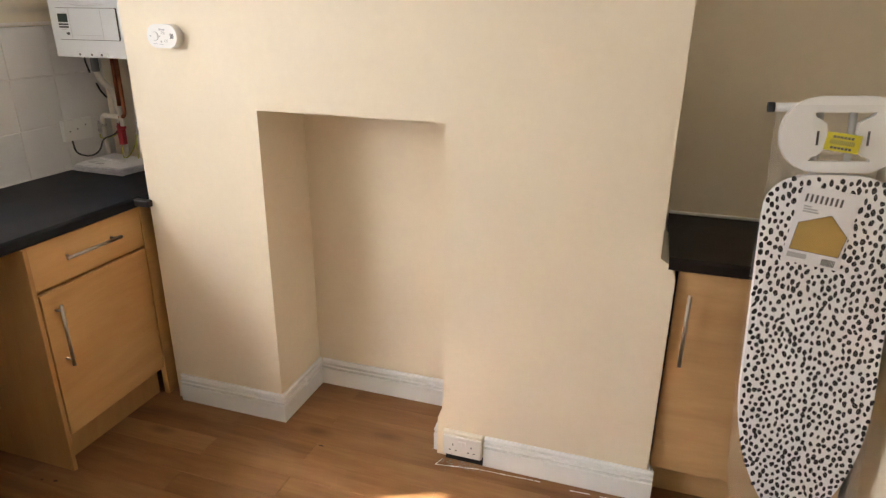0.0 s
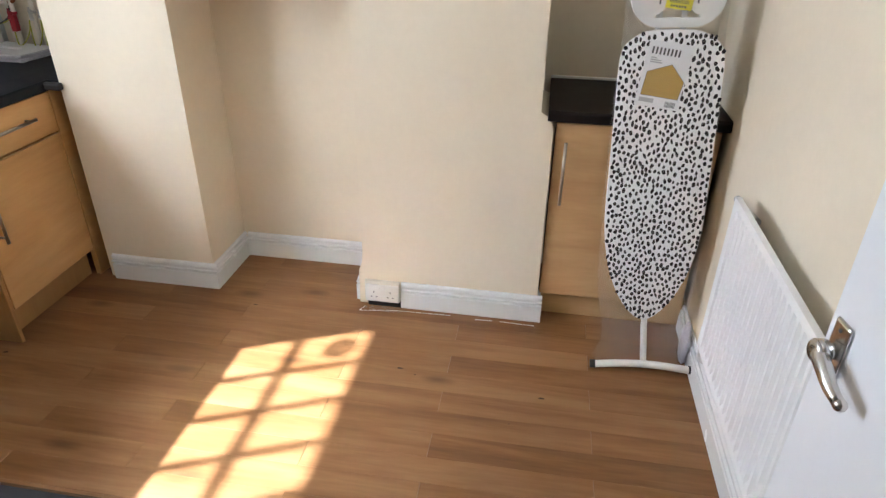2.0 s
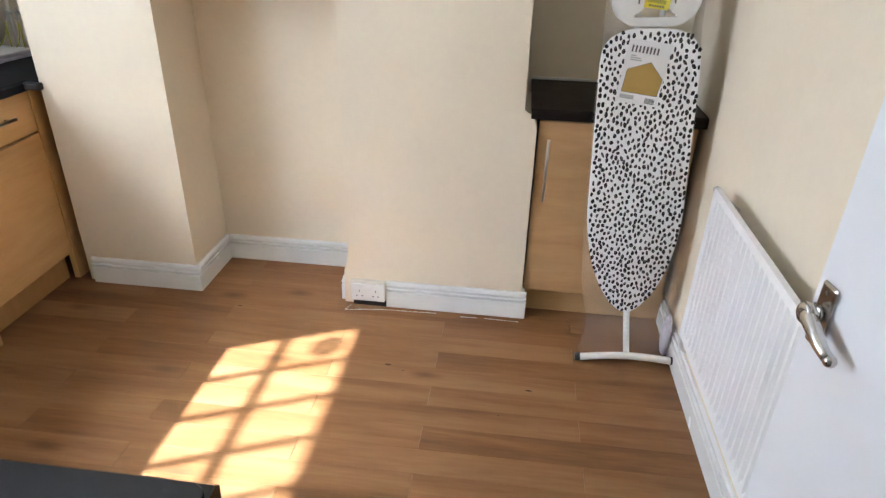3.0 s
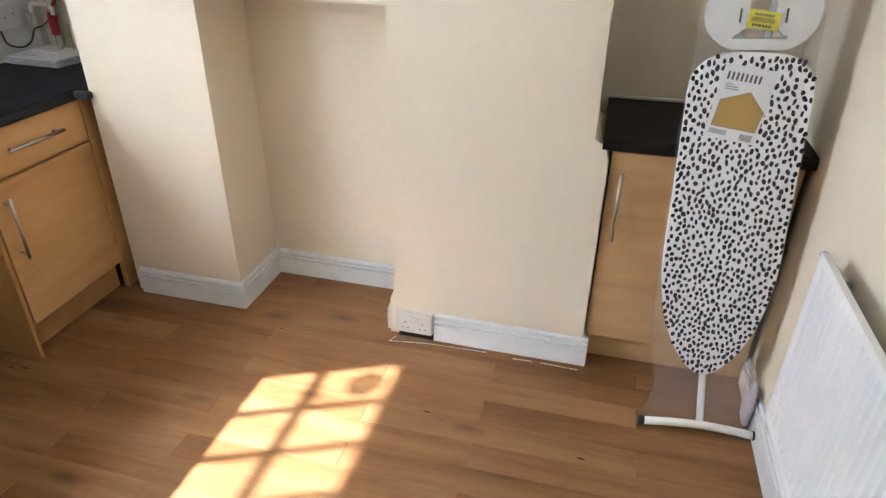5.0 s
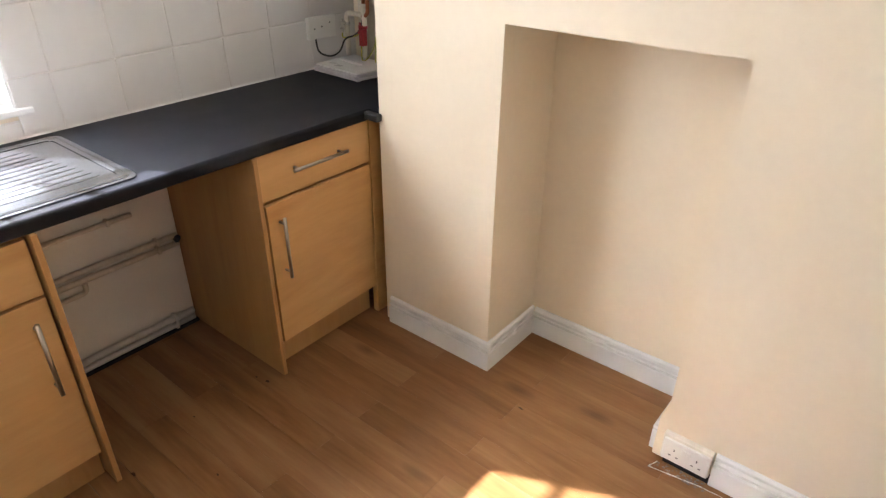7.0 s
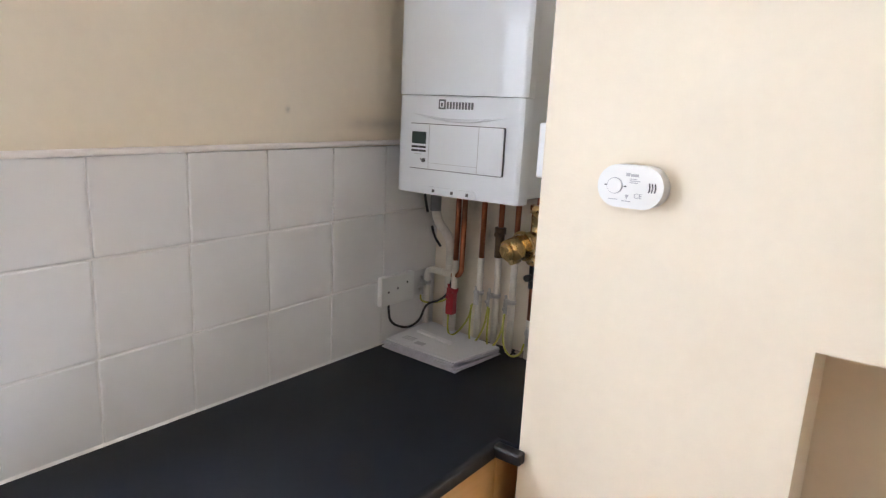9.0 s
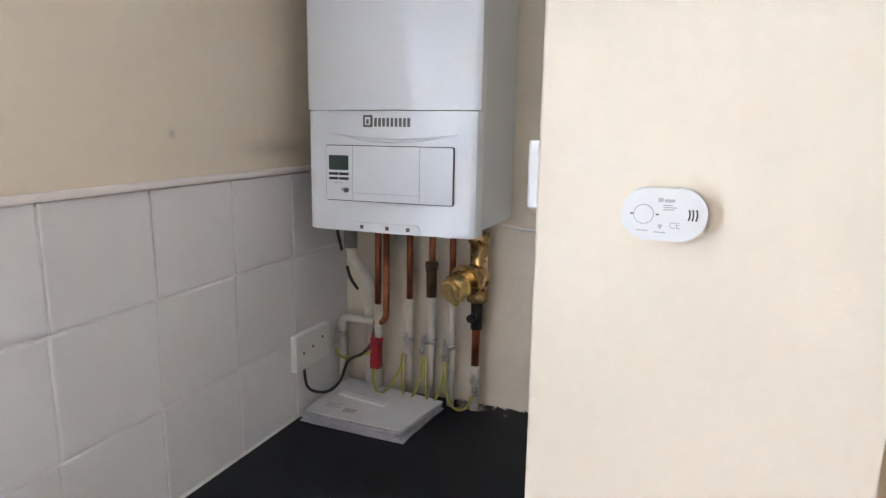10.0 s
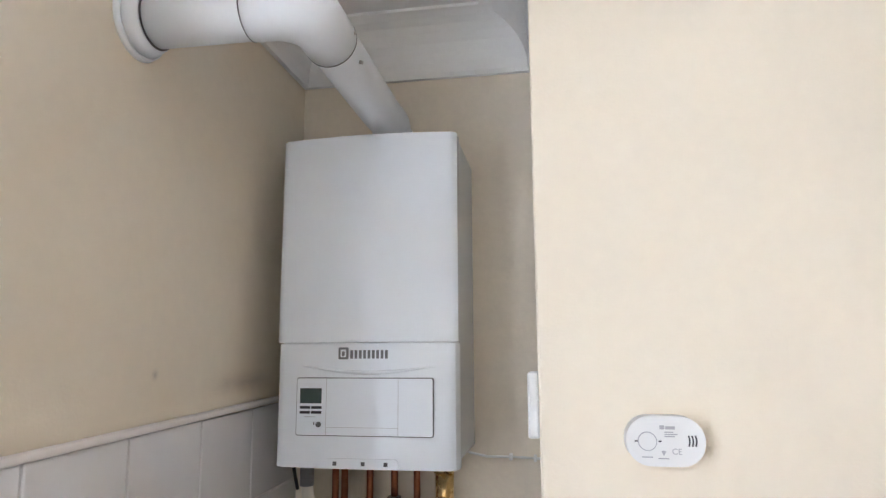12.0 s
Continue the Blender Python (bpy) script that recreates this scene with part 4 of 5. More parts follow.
for y_, z_ in ((0.258, 1.034), (0.298, 1.040), (0.342, 1.052)):
    bm = bmesh.new()
    rod(bm, (XW + 0.026, y_, z_), (XW + 0.0282, y_, z_), 0.0035, 10)
    part("screw", bm, INK, so)

# thermostat box on the side of the chimney breast
th = thing("control_box", "white plastic control box on the chimney side", "control box")
part("case", boxed(XC0 - 0.019, XC0, 0.012, 0.098, 1.442, 1.550, 0.004), PLASTIC, th)
part("slot", boxed(XC0 - 0.0205, XC0 - 0.0185, 0.050, 0.054, 1.475, 1.525), PALE_INK, th)

# papers on the worktop
pp = thing("paper_stack", "stack of grey-white boiler papers in a sleeve", "papers")
quad = [(-1.122, 0.232), (-0.862, 0.226), (-0.834, 0.415), (-1.128, 0.462)]
for i in range(5):
    j = [random.uniform(-0.008, 0.008) for _ in range(8)]
    bm = bmesh.new()
    grow = 0.004 if i < 2 else 0.0
    rim = []
    for k in range(4):
        p0, p1 = quad[k], quad[(k + 1) % 4]
        for m_ in range(8):
            t = m_ / 8
            u, v = p0[0] + (p1[0] - p0[0]) * t, p0[1] + (p1[1] - p0[1]) * t
            w = noise.noise(Vector((u * 26, v * 26, i * 3.1))) * (0.010 if i < 4 else 0.002)
            cu_, cv_ = u + 0.985, v - 0.335
            q = 1 + (w + grow) / max(0.1, math.hypot(cu_, cv_))
            rim.append((-0.985 + cu_ * q + j[k] * (1 - t) + j[(k + 1) % 4] * t, 0.335 + cv_ * q + j[k + 4] * (1 - t) + j[(k + 1) % 4 + 4] * t))
    prism(bm, [(max(u, XW + 0.012), min(v, YR - 0.03)) for u, v in rim], 0.8705 + i * 0.0062, 0.8758 + i * 0.0062, axis="z", bevel=0.0018, seg=1)
    for v_ in bm.verts:
        if i < 4:
            v_.co.z = max(0.8703, v_.co.z + noise.noise(v_.co * 40) * 0.0022)
    part("sheet", bm, PAPER if i == 4 else PAPER_EDGE, pp)
zt = 0.9011
bm = bmesh.new()
prism(bm, [(-1.085, 0.345), (-0.945, 0.322), (-0.941, 0.338), (-1.080, 0.364)], zt - 0.001, zt + 0.006, axis="z", bevel=0.001, seg=1)
part("folded_sheet", bm, LABEL, pp)
bm = bmesh.new()
box(bm, -1.030, -0.998, 0.262, 0.283, zt - 0.0005, zt + 0.0006)
part("printed_code", bm, PALE_INK, pp)
for i in range(3):
    part("text_line", boxed(-1.085, -1.045, 0.275 + i * 0.010, 0.278 + i * 0.010, zt - 0.0005, zt + 0.0006), PALE_INK, pp)

# crumbs of old plaster at the back of the worktop
bm = bmesh.new()
for k in range(30):
    ball(bm, (random.uniform(-0.80, -0.56), YR - random.uniform(0.002, 0.012), 0.871), random.uniform(0.0012, 0.0032), random.uniform(1, 2.5), 1, 0.6, 6, 4)
tagged(part("plaster_crumbs", bm, RECESS), "crumbs of white plaster on the worktop", "crumbs", kind="stuff")

# dark rubble round the foot of the pipes
bm = bmesh.new()
for k in range(34):
    ball(bm, (random.gauss(-0.775, 0.028), YR - random.uniform(0.010, 0.055), 0.873), random.uniform(0.003, 0.008), random.uniform(0.8, 1.6), 1, 0.8, 6, 4)
tagged(part("rubble", bm, DUST), "grey-brown rubble round the foot of the pipes", "rubble", kind="stuff")

# faint brown water stains on the wall above the tiles
for ya, yb, za, zb in ((0.02, 0.44, 1.484, 1.56), (-0.115, -0.085, 1.535, 1.565)):
    bm = bmesh.new()
    vs = [bm.verts.new((XW + 0.0012, ya + (yb - ya) * (0.5 + 0.5 * math.cos(2 * math.pi * k / 28)), za + (zb - za) * (0.5 + 0.5 * math.sin(2 * math.pi * k / 28)))) for k in range(28)]
    bm.faces.new(vs)
    tagged(part("water_stain", bm, soft_stain), "faint brown water stain above the tiles", "stain", kind="stuff")

# brown rust smears on the wall behind the pipes
rust_stain = soft_stain.copy()
for nd in rust_stain.node_tree.nodes:
    if nd.type == "VECT_MATH":
        nd.inputs[1].default_value = (2, 0, 2)
        nd.inputs[2].default_value = (-1, 0, -1)
for xa, xb, za, zb in ((-1.06, -0.94, 1.18, 1.40), (-0.99, -0.90, 1.08, 1.34), (-0.83, -0.70, 0.90, 1.30)):
    bm = bmesh.new()
    bm.faces.new([bm.verts.new((xa + (xb - xa) * (0.5 + 0.5 * math.cos(2 * math.pi * k / 28)), YR - 0.0012, za + (zb - za) * (0.5 + 0.5 * math.sin(2 * math.pi * k / 28)))) for k in range(28)])
    tagged(part("rust_stain", bm, rust_stain), "brown rust smear on the wall behind pipes", "stain", kind="stuff")

# ---- carbon monoxide alarm ----
al = thing("carbon_monoxide_alarm", "white oval carbon monoxide alarm on the chimney breast", "alarm")
AX, AZ = -0.328, 1.448
bm = bmesh.new()
prism(bm, rounded(0.118, 0.075, 0.0370, 14, AX, AZ), -0.034, -0.001, bevel=0.007, seg=4)
part("case", bm, PLASTIC, al)
bm = bmesh.new()
prism(bm, rounded(0.112, 0.070, 0.0345, 10, AX + 0.004, AZ - 0.001), -0.006, 0.0)
part("back_plate", bm, PLASTIC, al)
AY = -0.0345
bm = bmesh.new()
rod(bm, (AX - 0.027, AY + 0.003, AZ), (AX - 0.027, AY - 0.0006, AZ), 0.0145, 24)
part("button_ring", bm, PALE_INK, al)
bm = bmesh.new()
rod(bm, (AX - 0.027, AY + 0.003, AZ), (AX - 0.027, AY - 0.003, AZ), 0.0130, 24)
part("button", bm, PLASTIC, al)
for x_ in (-0.046, -0.0105):
    decal("led", AX + x_, AX + x_ + 0.0045, AZ - 0.001, AZ + 0.0012, AY + 0.0006, INK, al, "", 0.0012)
for i in range(3):
    bm = bmesh.new()
    tube(bm, [(AX + 0.034 + i * 0.005 + 0.0015 * math.sin(math.pi * k / 6), AY, AZ - 0.008 + 0.016 * k / 6 + 0.001) for k in range(7)], 0.0012, 6)
    part("vent_slot", bm, INK, al)
decal("mark", AX - 0.008, AX - 0.001, AZ + 0.018, AZ + 0.024, AY + 0.0004, PALE_INK, al, "", 0.0009)
decal("mark", AX + 0.0005, AX + 0.0145, AZ + 0.018, AZ + 0.0225, AY + 0.0004, PALE_INK, al, "", 0.0009)
for i in range(3):
    decal("text_line", AX - 0.001, AX + (0.012, 0.018, 0.014)[i], AZ + 0.013 - i * 0.0032, AZ + 0.0146 - i * 0.0032, AY + 0.0004, PALE_INK, al, "", 0.0009)
decal("text_line", AX - 0.036, AX - 0.020, AZ - 0.0245, AZ - 0.023, AY + 0.0006, PALE_INK, al, "", 0.0009)
decal("text_line", AX - 0.012, AX + 0.004, AZ - 0.0262, AZ - 0.0247, AY + 0.0006, PALE_INK, al, "", 0.0009)
bm = bmesh.new()
prism(bm, [(AX - 0.007, AZ - 0.0150), (AX - 0.0035, AZ - 0.0215), (AX, AZ - 0.0150), (AX - 0.0035, AZ - 0.0135)], AY - 0.0005, AY + 0.001)
part("mark", bm, PALE_INK, al)


def lettering(text, size, m, mat, parent, name="lettering", depth=0.0003):
    cu = bpy.data.curves.new(name, "FONT")
    cu.body = text
    cu.size = size
    cu.extrude = depth
    cu.align_x, cu.align_y = "LEFT", "BOTTOM"
    tmp = bpy.data.objects.new(name, cu)
    scene.collection.objects.link(tmp)
    me = bpy.data.meshes.new_from_object(tmp.evaluated_get(bpy.context.evaluated_depsgraph_get()))
    bpy.data.objects.remove(tmp)
    me.materials.clear()
    me.materials.append(mat)
    ob = new(name, me)
    ob.parent = parent
    ob.matrix_basis = m
    return ob


lettering("CE", 0.0125, pose(AX + 0.0085, AY, AZ - 0.0215, 90, 0, 0), PALE_INK, al)

# ---- skirting socket ----
sk = thing("double_socket", "white double plug socket low on the chimney breast", "socket")
part("back_box", boxed(0.655, 0.802, -0.022, -0.001, 0.030, 0.122, 0.003), CREAM_PLASTIC, sk)
part("plate", boxed(0.660, 0.800, -0.030, -0.021, 0.032, 0.112, 0.003), PLASTIC, sk)
for cx in (0.696, 0.764):
    for dx, dz, w, h in ((0, 0.017, 0.0035, 0.008), (-0.011, -0.006, 0.007, 0.0035), (0.011, -0.006, 0.007, 0.0035)):
        part("pin_hole", boxed(cx + dx - w / 2, cx + dx + w / 2, -0.0308, -0.0296, 0.062 + dz - h / 2, 0.062 + dz + h / 2), INK, sk)
for cx in (0.722, 0.738):
    part("switch", boxed(cx - 0.0065, cx + 0.0065, -0.034, -0.0295, 0.078, 0.098, 0.0015, 1), PLASTIC, sk)
# no opening here: a dark block paints the shade beneath the socket
tagged(part("gap_shade_black", boxed(0.665, 0.805, -0.012, -0.001, 0.001, 0.030), DARK), "near-black block painting the shaded gap under the socket", "gap")
bm = bmesh.new()
for a, b in (((0.640, -0.060), (0.800, -0.036)), ((0.800, -0.036), (1.02, -0.030)), ((1.12, -0.040), (1.19, -0.036)), ((1.22, -0.036), (1.36, -0.040)), ((0.640, -0.060), (0.655, -0.024))):
    n = 9
    for k in range(n):
        t0, t1 = k / n, (k + 0.85) / n
        pa, pb = Vector((*a, 0)).lerp(Vector((*b, 0)), t0), Vector((*a, 0)).lerp(Vector((*b, 0)), t1)
        tube(bm, [(pa.x, pa.y, 0.0008), (pb.x, pb.y + random.uniform(-0.001, 0.001), 0.0008)], random.uniform(0.001, 0.0024), 5)
tagged(part("sealant_line", bm, SEALANT), "broken white line of old sealant on the floor", "sealant", kind="stuff")

bm = bmesh.new()
for k in range(60):
    ball(bm, (random.uniform(0.652, 0.81), random.uniform(-0.05, -0.014), 0.0006), random.uniform(0.0012, 0.0045), random.uniform(0.7, 1.6), 1, 0.5, 6, 4)
tagged(part("dust", bm, DUST), "grey plaster dust under the socket", "dust", kind="stuff")

# ---- radiator ----
ra = thing("radiator", "white ribbed panel radiator on the wall", "radiator")
RX, RY0, RY1, RZ0, RZ1 = 1.868, -1.62, -0.420, 0.268, 0.785
bm = bmesh.new()
N = 34
step = (RY1 - RY0 - 0.06) / N
prof = [(RY0, RX), (RY0 + 0.03, RX)]
for i in range(N):
    y_ = RY0 + 0.03 + i * step
    prof += [(y_ + step * 0.15, RX), (y_ + step * 0.30, RX + 0.009), (y_ + step * 0.70, RX + 0.009), (y_ + step * 0.85, RX)]
prof += [(RY1 - 0.03, RX), (RY1, RX)]
lo_z, hi_z = RZ0 + 0.035, RZ1 - 0.035
levels = [(RZ0, 0.0), (lo_z - 0.012, 0.0), (lo_z, 1.0), (hi_z, 1.0), (hi_z + 0.012, 0.0), (RZ1, 0.0)]
grid = [[bm.verts.new((RX + (x_ - RX) * k, y_, z_)) for y_, x_ in prof] for z_, k in levels]
for ga, gb in zip(grid, grid[1:]):
    for i in range(len(prof) - 1):
        bm.faces.new((ga[i], ga[i + 1], gb[i + 1], gb[i]))
back = [bm.verts.new((RX + 0.016, y_, z_)) for y_, z_ in ((RY0, RZ0), (RY1, RZ0), (RY1, RZ1), (RY0, RZ1))]
bm.faces.new(back)
bm.faces.new([back[1], back[0]] + grid[0])
bm.faces.new([back[2], back[3]] + grid[-1])
bm.faces.new([back[0], back[3]] + [g_[0] for g_ in reversed(grid)])
bm.faces.new([back[1], back[2]] + [g_[-1] for g_ in reversed(grid)])
part("front_panel", bm, RAD_WHITE, ra)
for yb in (RY0 + 0.2, RY1 - 0.2):
    part("bracket", boxed(RX + 0.016, XE, yb - 0.02, yb + 0.02, RZ0 + 0.05, RZ1 - 0.14), RAD_WHITE, ra)
bm = bmesh.new()
rod(bm, (RX + 0.010, RY1 - 0.004, RZ1 - 0.012), (RX + 0.010, RY1 + 0.012, RZ1 - 0.012), 0.010, 14)
rod(bm, (RX + 0.020, RY1 - 0.01, RZ1 - 0.03), (RX + 0.036, RY1 - 0.10, RZ1 - 0.03), 0.014, 14)
part("bleed_valve", bm, CLAMP, ra)
bm = bmesh.new()
rod(bm, (RX + 0.018, RY1 - 0.002, RZ0 + 0.03), (RX + 0.018, RY1 + 0.022, RZ0 + 0.03), 0.009, 14)
rod(bm, (RX + 0.018, RY1 + 0.022, RZ0 + 0.055), (RX + 0.018, RY1 + 0.022, RZ0 - 0.01), 0.012, 14)
tube(bm, arc([(RX + 0.018, RY1 + 0.022, RZ0 - 0.005), (RX + 0.022, RY1 + 0.022, RZ0 - 0.08), (XE, RY1 + 0.022, RZ0 - 0.09)], 0.03), 0.0075, 10)
part("valve", bm, PLASTIC, ra)

# ---- door ----
dm = thing("door_1", "white flush door standing open against the wall", "door", at=pose(1.868, YB + 0.02, 0, 0, 0, 8.1))
dm["kind"] = "structure"
DW = 0.762
part("leaf", boxed(-0.0, 0.038, 0.0, DW, 0.008, 1.985, 0.002, 1), DOOR_WHITE, dm)
hz, hy = 0.936, DW - 0.038
hp = part("door_handle", boxed(-0.008, 0.0, hy - 0.019, hy + 0.019, hz - 0.050, hz + 0.058, 0.005), NICKEL, dm, "satin nickel lever handle on a plate")
bm = bmesh.new()
rod(bm, (-0.008, hy, hz + 0.008), (-0.018, hy, hz + 0.008), 0.012, 20, 0.014)
rod(bm, (-0.018, hy, hz + 0.008), (-0.033, hy, hz + 0.008), 0.018, 24, 0.0185)
rod(bm, (-0.033, hy, hz + 0.008), (-0.037, hy, hz + 0.008), 0.0185, 24, 0.015)
lever_path = arc([(-0.027, hy + 0.004, hz + 0.008), (-0.033, hy - 0.028, hz + 0.002), (-0.035, hy - 0.058, hz - 0.012), (-0.031, hy - 0.080, hz - 0.020)], 0.025)
tube(bm, lever_path, [0.0135 - 0.0045 * k / (len(lever_path) - 1) for k in range(len(lever_path))], 16)
ball(bm, (-0.031, hy - 0.081, hz - 0.020), 0.0098)
part("lever", bm, NICKEL, hp, smooth=True)
for dz in (-0.036, 0.044):
    bm = bmesh.new()
    rod(bm, (-0.0082, hy, hz + dz), (-0.0092, hy, hz + dz), 0.0032, 10)
    part("screw", bm, INK, hp)

# ---- cooker by the doorway ----
ck = thing("cooker", "black freestanding cooker with round control knobs", "cooker")
CX0, CX1, CY0, CY1, CZ = 0.10, 0.90, YB + 0.02, -1.622, 0.756
part("body", boxed(CX0, CX1, CY0, CY1, 0.0, CZ - 0.09, 0.006), BLACK, ck)
bm = bmesh.new()
prism(bm, [(CY0, CZ - 0.09), (CY1 + 0.005, CZ - 0.09), (CY1 + 0.012, CZ - 0.02), (CY1 - 0.004, CZ - 0.004), (CY0, CZ - 0.004)], CX0, CX1, axis="x", bevel=0.004)
part("control_panel", bm, BLACK, ck)
bm = bmesh.new()
prism(bm, rounded(CX1 - CX0 - 0.01, CY1 - CY0 - 0.02, 0.02, 6, (CX0 + CX1) / 2, (CY0 + CY1) / 2), CZ - 0.004, CZ + 0.004, axis="z", bevel=0.002, seg=1)
part("glass_top", bm, BLACK, ck, "glossy black glass hob top")
for i in range(2):
    bm = bmesh.new()
    xk = CX0 + 0.045 + i * 0.185
    rod(bm, (xk, CY1 + 0.004, CZ - 0.05), (xk, CY1 + 0.018, CZ - 0.045), 0.024, 20, 0.021)
    rod(bm, (xk, CY1 + 0.018, CZ - 0.045), (xk, CY1 + 0.068, CZ - 0.045), 0.0175, 20, 0.016)
    part("knob", bm, BLACK, ck)
part("oven_door", boxed(CX0 + 0.01, CX1 - 0.01, CY1, CY1 + 0.010, 0.12, CZ - 0.12, 0.003), BLACK, ck)

# ---- ironing board ----
IB = Matrix.Translation((1.748, -0.175, 0.0)) @ Matrix.Rotation(radians(-3.1), 4, "Y") @ Matrix.Rotation(radians(-5.2), 4, "X")
ib = thing("ironing_board", "folded ironing board with spotted cover, wrapped in polythene", "ironing board", at=IB)


def half_width(u):
    """Half the board's width at u along it, 0 at the nose."""
    if u < 0.42:
        return 0.160 * math.sin(math.pi / 2 * min(1, (u / 0.42)) ** 0.62)
    if u < 0.90:
        return 0.160 - 0.006 * (u - 0.42) / 0.48
    return 0.154 * (max(0.0, 1 - ((u - 0.90) / 0.10) ** 2.3)) ** 0.36


IZ0, IZ1 = 0.175, 1.172
right, left = [], []
for k in range(41):
    u = k / 40
    u = u * u * (3 - 2 * u)
    z_ = IZ0 + (IZ1 - IZ0) * u
    w = half_width(u)
    right.append((w, z_))
    left.append((-w, z_))
outline = right + list(reversed(left[1:-1]))
bm = bmesh.new()
prism(bm, outline, -0.016, 0.016, bevel=0.009, seg=3)
bmesh.ops.remove_doubles(bm, verts=bm.verts, dist=0.0004)
cover = part("cover", bm, CLOTH, ib, "white cotton cover with black spots", smooth=False)
# printed spots, scattered evenly and joined in one mesh
bm = bmesh.new()
spots = []
tries = 0
while len(spots) < 1000 and tries < 30000:
    tries += 1
    u = random.random()
    w = half_width(u)
    x_, z_ = random.uniform(-w + 0.003, w - 0.003), IZ0 + (IZ1 - IZ0) * u
    if z_ < IZ0 + 0.010 or z_ > IZ1 - 0.012 or any((x_ - a) ** 2 + ((z_ - b) * 0.75) ** 2 < 0.0126 ** 2 for a, b in spots):
        continue
    spots.append((x_, z_))
for x_, z_ in spots:
    rx, rz = random.uniform(0.0038, 0.0066), random.uniform(0.0060, 0.0106)
    tilt = random.gauss(0, 0.25)
    vs = []
    for k in range(9):
        a = 2 * math.pi * k / 9
        q = random.uniform(0.82, 1.12)
        du, dv = rx * q * math.cos(a), rz * q * math.sin(a)
        vs.append(bm.verts.new((x_ + du * math.cos(tilt) + dv * math.sin(tilt), -0.0164, z_ - du * math.sin(tilt) + dv * math.cos(tilt))))
    bm.faces.new(vs)
sp = part("spot_print", bm, SPOT, ib, "black hand-painted spots")
sp["kind"] = "stuff"
# card label with a house shape
LM = pose(-0.022, -0.0172, 1.022, 0, 9.5, 0) @ Matrix.Diagonal((1.08, 1, 1.08, 1))
lab = part("card_label", boxed(-0.062, 0.062, -0.001, 0.0, -0.078, 0.105), LABEL, ib, "white card label with ochre house shape")
lab.matrix_basis = LM


def on_label(name, outline_, mat, y=-0.0012):
    bm_ = bmesh.new()
    prism(bm_, outline_, y - 0.0006, y)
    return part(name, bm_, mat, lab)


house = [(-0.050, -0.046), (0.054, -0.046), (0.058, 0.004), (0.014, 0.046), (-0.048, 0.018)]
on_label("house_outline", [(u * 1.025, (v - 0.0) * 1.03) for u, v in house], INK)
on_label("house_shape", house, OCHRE, -0.0020)
# plain bars in place of the maker's word
for i in range(8):
    x_ = -0.050 + i * 0.0105
    on_label("mark", [(x_, 0.069), (x_ + 0.0048, 0.069), (x_ + 0.0048, 0.088), (x_, 0.088)], INK)
for i, w in enumerate((0.016, 0.030, 0.034)):
    on_label("text_line", [(-0.048, 0.057 - i * 0.006), (-0.048 + w, 0.057 - i * 0.006), (-0.048 + w, 0.0605 - i * 0.006), (-0.048, 0.0605 - i * 0.006)], PALE_INK)
on_label("text_line", [(-0.052, -0.066), (-0.010, -0.066), (-0.010, -0.054), (-0.052, -0.054)], PALE_INK)
for i in range(9):
    x_ = 0.024 + i * 0.0033
    on_label("bar_code", [(x_, -0.072), (x_ + 0.0018, -0.072), (x_ + 0.0018, -0.056), (x_, -0.056)], INK)

# iron rest, rails and feet
bm = bmesh.new()
ho = rounded(0.272, 0.184, 0.088, 10, 0.0, 1.269)
hi = [(-0.068, 1.322), (0.068, 1.322), (0.060, 1.312), (0.034, 1.296), (0.030, 1.236), (0.052, 1.216), (0.066, 1.210), (0.066, 1.204), (-0.066, 1.204), (-0.066, 1.210), (-0.052, 1.216), (-0.030, 1.236), (-0.034, 1.296), (-0.060, 1.312)]
from mathutils.geometry import tessellate_polygon
for y_, flip in ((-0.012, False), (0.012, True)):
    vo_ = [bm.verts.new((x_, y_, z_)) for x_, z_ in ho]
    vi_ = [bm.verts.new((x_, y_, z_)) for x_, z_ in hi]
    allv = vo_ + vi_
    for tri in tessellate_polygon([[v.co.xzy for v in vo_], [v.co.xzy for v in vi_]]):
        try:
            bm.faces.new([allv[i] for i in tri])
        except ValueError:
            pass
    if not flip:
        fo, fi = vo_, vi_
for a_, b_ in ((fo, vo_), (fi, vi_)):
    for i in range(len(a_)):
        bm.faces.new((a_[i], a_[(i + 1) % len(a_)], b_[(i + 1) % len(b_)], b_[i]))
rest = part("iron_rest", bm, PLASTIC, ib, "white plastic iron rest")
for x_ in (-0.052, 0.056):
    part("slot", boxed(x_ - 0.0025, x_ + 0.0025, -0.0135, -0.011, 1.243, 1.278), INK, rest)
st = part("sticker", boxed(-0.038, 0.038, -0.0165, -0.0150, -0.022, 0.022), YELLOW, ib, "yellow price sticker with bar code")
st.matrix_basis = pose(0.003, 0, 1.250, 0, 9, 0)
for i in range(13):
    part("bar_code", boxed(-0.028 + i * 0.0043, -0.0262 + i * 0.0043, -0.0172, -0.0163, -0.006, 0.005), INK, st)
for z_ in (0.012, -0.014):
    for i in range(6):
        part("text_mark", boxed(-0.024 + i * 0.008, -0.0185 + i * 0.008, -0.0172, -0.0163, z_ - 0.003, z_ + 0.003), INK, st)
bm = bmesh.new()
rod(bm, (-0.150, 0.018, 1.334), (0.150, 0.018, 1.334), 0.011, 16)
part("top_rail", bm, PLASTIC, ib)
for sx in (-1, 1):
    bm = bmesh.new()
    rod(bm, (sx * 0.150, 0.018, 1.334), (sx * 0.166, 0.018, 1.334), 0.0125, 16)
    part("end_cap", bm, RUBBER, ib)
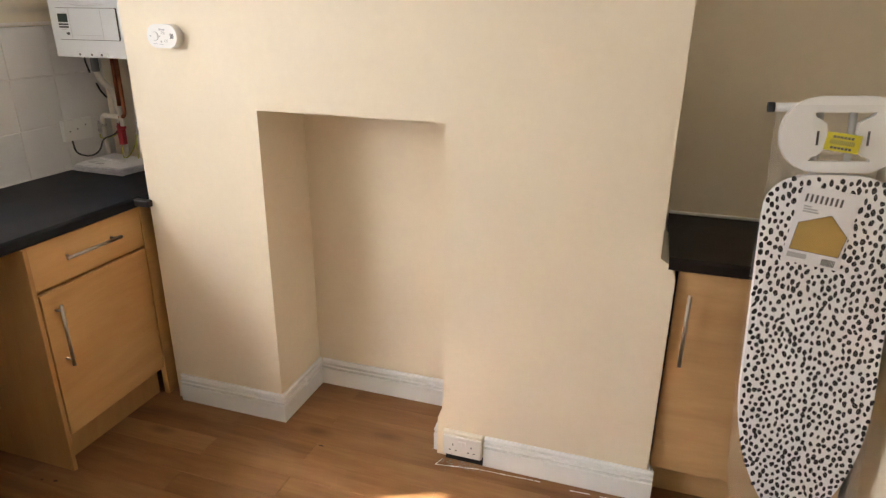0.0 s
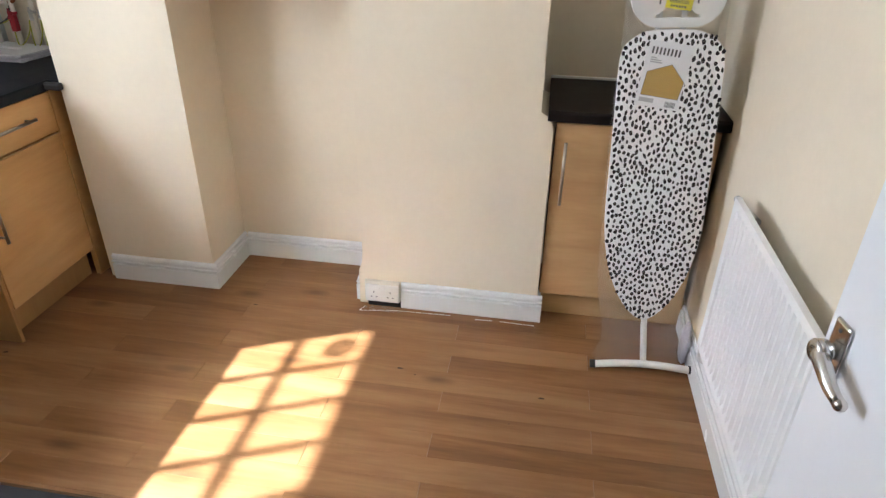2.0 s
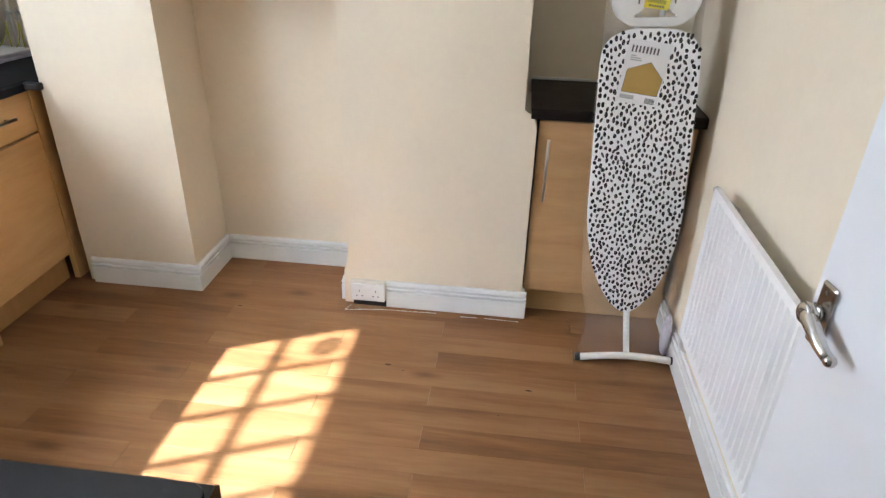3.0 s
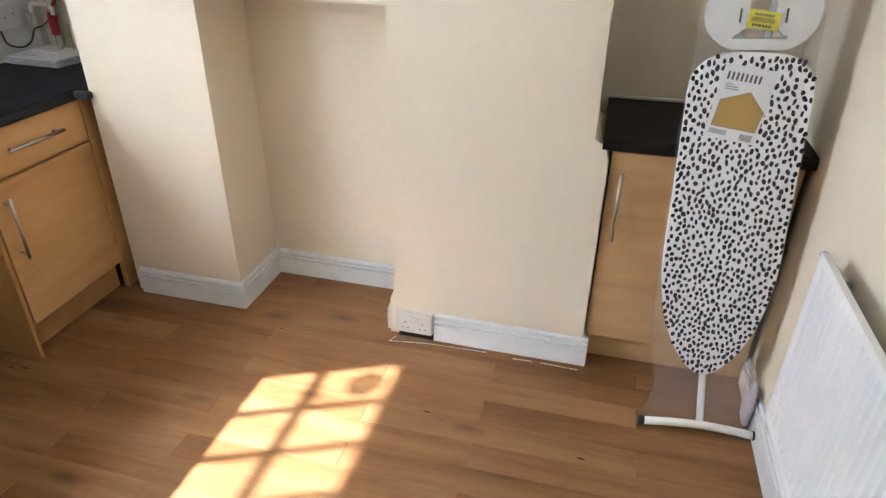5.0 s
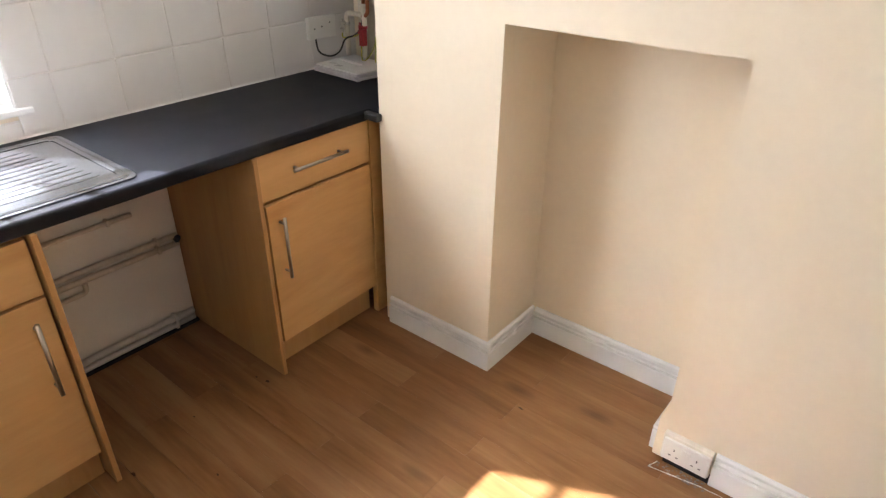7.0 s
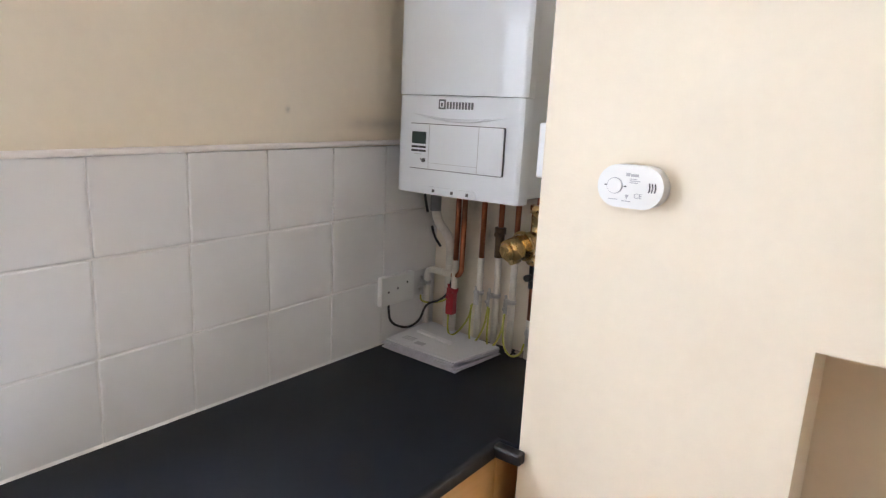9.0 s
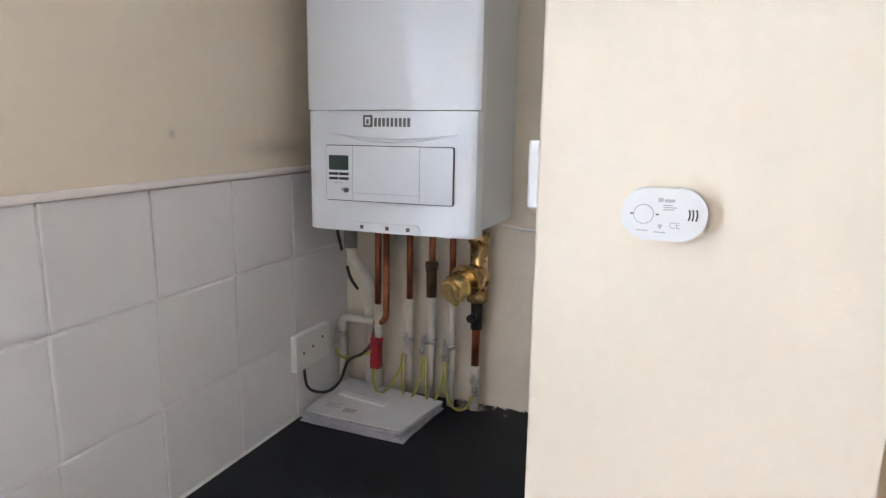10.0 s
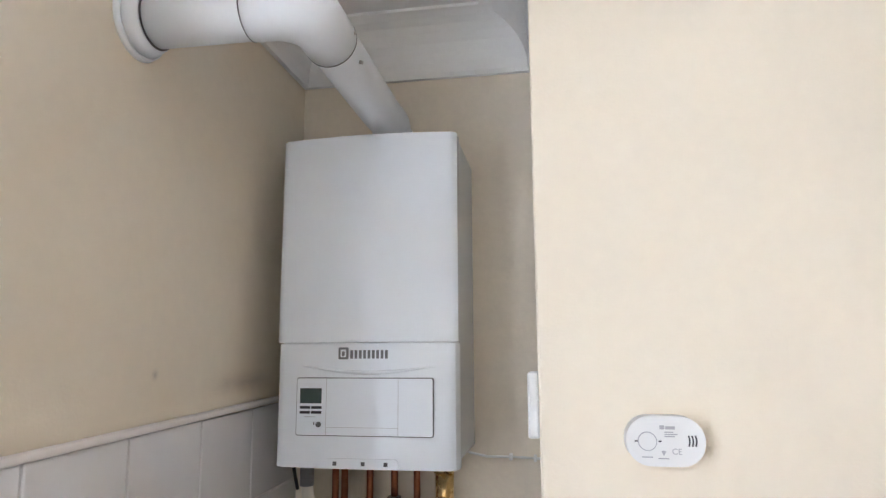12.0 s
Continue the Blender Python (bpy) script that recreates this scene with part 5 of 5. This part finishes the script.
for x_ in (-0.05, 0.03):
    bm = bmesh.new()
    rod(bm, (x_, 0.024, 0.20), (x_ * 0.9, 0.024, 1.32), 0.009, 12)
    part("leg", bm, PLASTIC, ib)
bm = bmesh.new()
tube(bm, arc([(0.012, 0.020, 0.30), (0.010, 0.012, 0.16), (0.010, -0.078, 0.022)], 0.05), 0.0115, 14)
part("leg", bm, PLASTIC, ib, smooth=True)
bm = bmesh.new()
tube(bm, [(-0.165 + 0.33 * k / 12 + 0.004, -0.080 - 0.004 * math.sin(math.pi * k / 12), 0.016 + 0.016 * math.sin(math.pi * k / 12)) for k in range(13)], 0.0135, 14)
part("foot_bar", bm, PLASTIC, ib, smooth=True)
for sx in (-1, 1):
    bm = bmesh.new()
    rod(bm, (sx * 0.163 + 0.004, -0.080, 0.017), (sx * 0.182 + 0.004, -0.080, 0.0165), 0.015, 14)
    part("end_cap", bm, RUBBER, ib)
# polythene sleeve round the board, torn open at the foot
bm = bmesh.new()
ringz = [(0.022, 0.172), (0.05, 0.160), (0.09, 0.146), (0.14, 0.140), (0.20, 0.152), (0.30, 0.166), (0.55, 0.170), (0.95, 0.165), (1.16, 0.150), (1.24, 0.150), (1.34, 0.150)]
prev = None
for z_, w in ringz:
    yo = -0.055 * max(0, 1 - z_ / 0.2)
    ring = [bm.verts.new((w * math.cos(a) * (1 + 0.01 * math.sin(5 * a + z_ * 20)), 0.004 + yo + 0.030 * math.copysign(abs(math.sin(a)) ** 0.7, math.sin(a)), z_)) for a in [2 * math.pi * k / 28 for k in range(28)]]
    if prev:
        for k in range(28):
            bm.faces.new((prev[k], prev[(k + 1) % 28], ring[(k + 1) % 28], ring[k]))
    prev = ring
pw = part("polythene_sleeve", bm, POLY, ib, "clear crinkled polythene wrapping", smooth=True)
pw.visible_shadow = False

# crumpled white bag between the board and the radiator
bm = bmesh.new()
bmesh.ops.create_icosphere(bm, subdivisions=3, radius=1.0, matrix=Matrix.LocRotScale((1.905, -0.165, 0.085), None, (0.016, 0.040, 0.090)))
for v in bm.verts:
    k = noise.noise(v.co * 22) * 0.012
    v.co += (v.co - Vector((1.905, -0.165, 0.085))).normalized() * k
    v.co.x = min(v.co.x, XE - 0.020)
    v.co.z = max(v.co.z, 0.001)
tagged(part("crumpled_bag", bm, PAPER_EDGE, smooth=True), "crumpled clear plastic bag by the radiator", "bag")

# ---- outside ----
setting("ground", boxed(-120, 120, -120, 120, -0.6, -0.4), GRASS, "pale concrete yard outside the window", "ground")

# ---- small marks on the floor ----
bm = bmesh.new()
for kx, ky, kr, ks in ((0.888, -0.391, 0.012, 1.6), (0.947, -0.417, 0.006, 1.0), (-0.547, -1.080, 0.013, 1.4), (-0.575, -0.565, 0.012, 1.5), (-0.625, -0.575, 0.008, 1.3), (0.20, -0.100, 0.009, 1.8), (1.40, -0.46, 0.010, 2.2), (-0.35, -0.92, 0.007, 1.5), (-0.62, -0.83, 0.006, 1.5), (1.30, -0.60, 0.004, 1.0)):
    vs = [bm.verts.new((kx + kr * 0.62 * ks * random.uniform(0.6, 1.25) * math.cos(2 * math.pi * k / 11), ky + kr * 0.45 * random.uniform(0.6, 1.25) * math.sin(2 * math.pi * k / 11), 0.0006)) for k in range(11)]
    bm.faces.new(vs)
tagged(part("floor_knots", bm, KNOT), "dark brown knots in the floor boards", "knots", kind="stuff")

# ---- floor planks ----
# strips 0.1 m wide; every other row shares its end joints
PW, PL = 0.0995, 0.88
plank_cache = {}


def plank(x0, x1, y0, y1):
    key = (round(x1 - x0, 3), round(y1 - y0, 3))
    if key not in plank_cache:
        plank_cache[key] = mesh_of("plank", boxed(0, key[0] - 0.0007, 0, key[1] - 0.0005, -0.010, 0.0, 0.0007, 1), OAK)
    ob = new("plank", plank_cache[key])
    ob.parent = floor
    ob.location = (x0 + 0.0003, y0 + 0.0003, random.uniform(-0.00015, 0.00015))


row = -6
while True:
    y1 = -0.087 - row * PW
    y0 = y1 - PW
    if y1 <= YB:
        break
    x_ = (1.06 if row % 2 == 0 else 1.563) - 4 * PL
    ya, yb = max(y0, YB), min(y1, YR)
    while x_ < XE and yb - ya > 0.01:
        a, b_ = max(x_, XW), min(x_ + PL, XE)
        if b_ - a > 0.02:
            plank(a, b_, ya, yb)
        x_ += PL
    row += 1
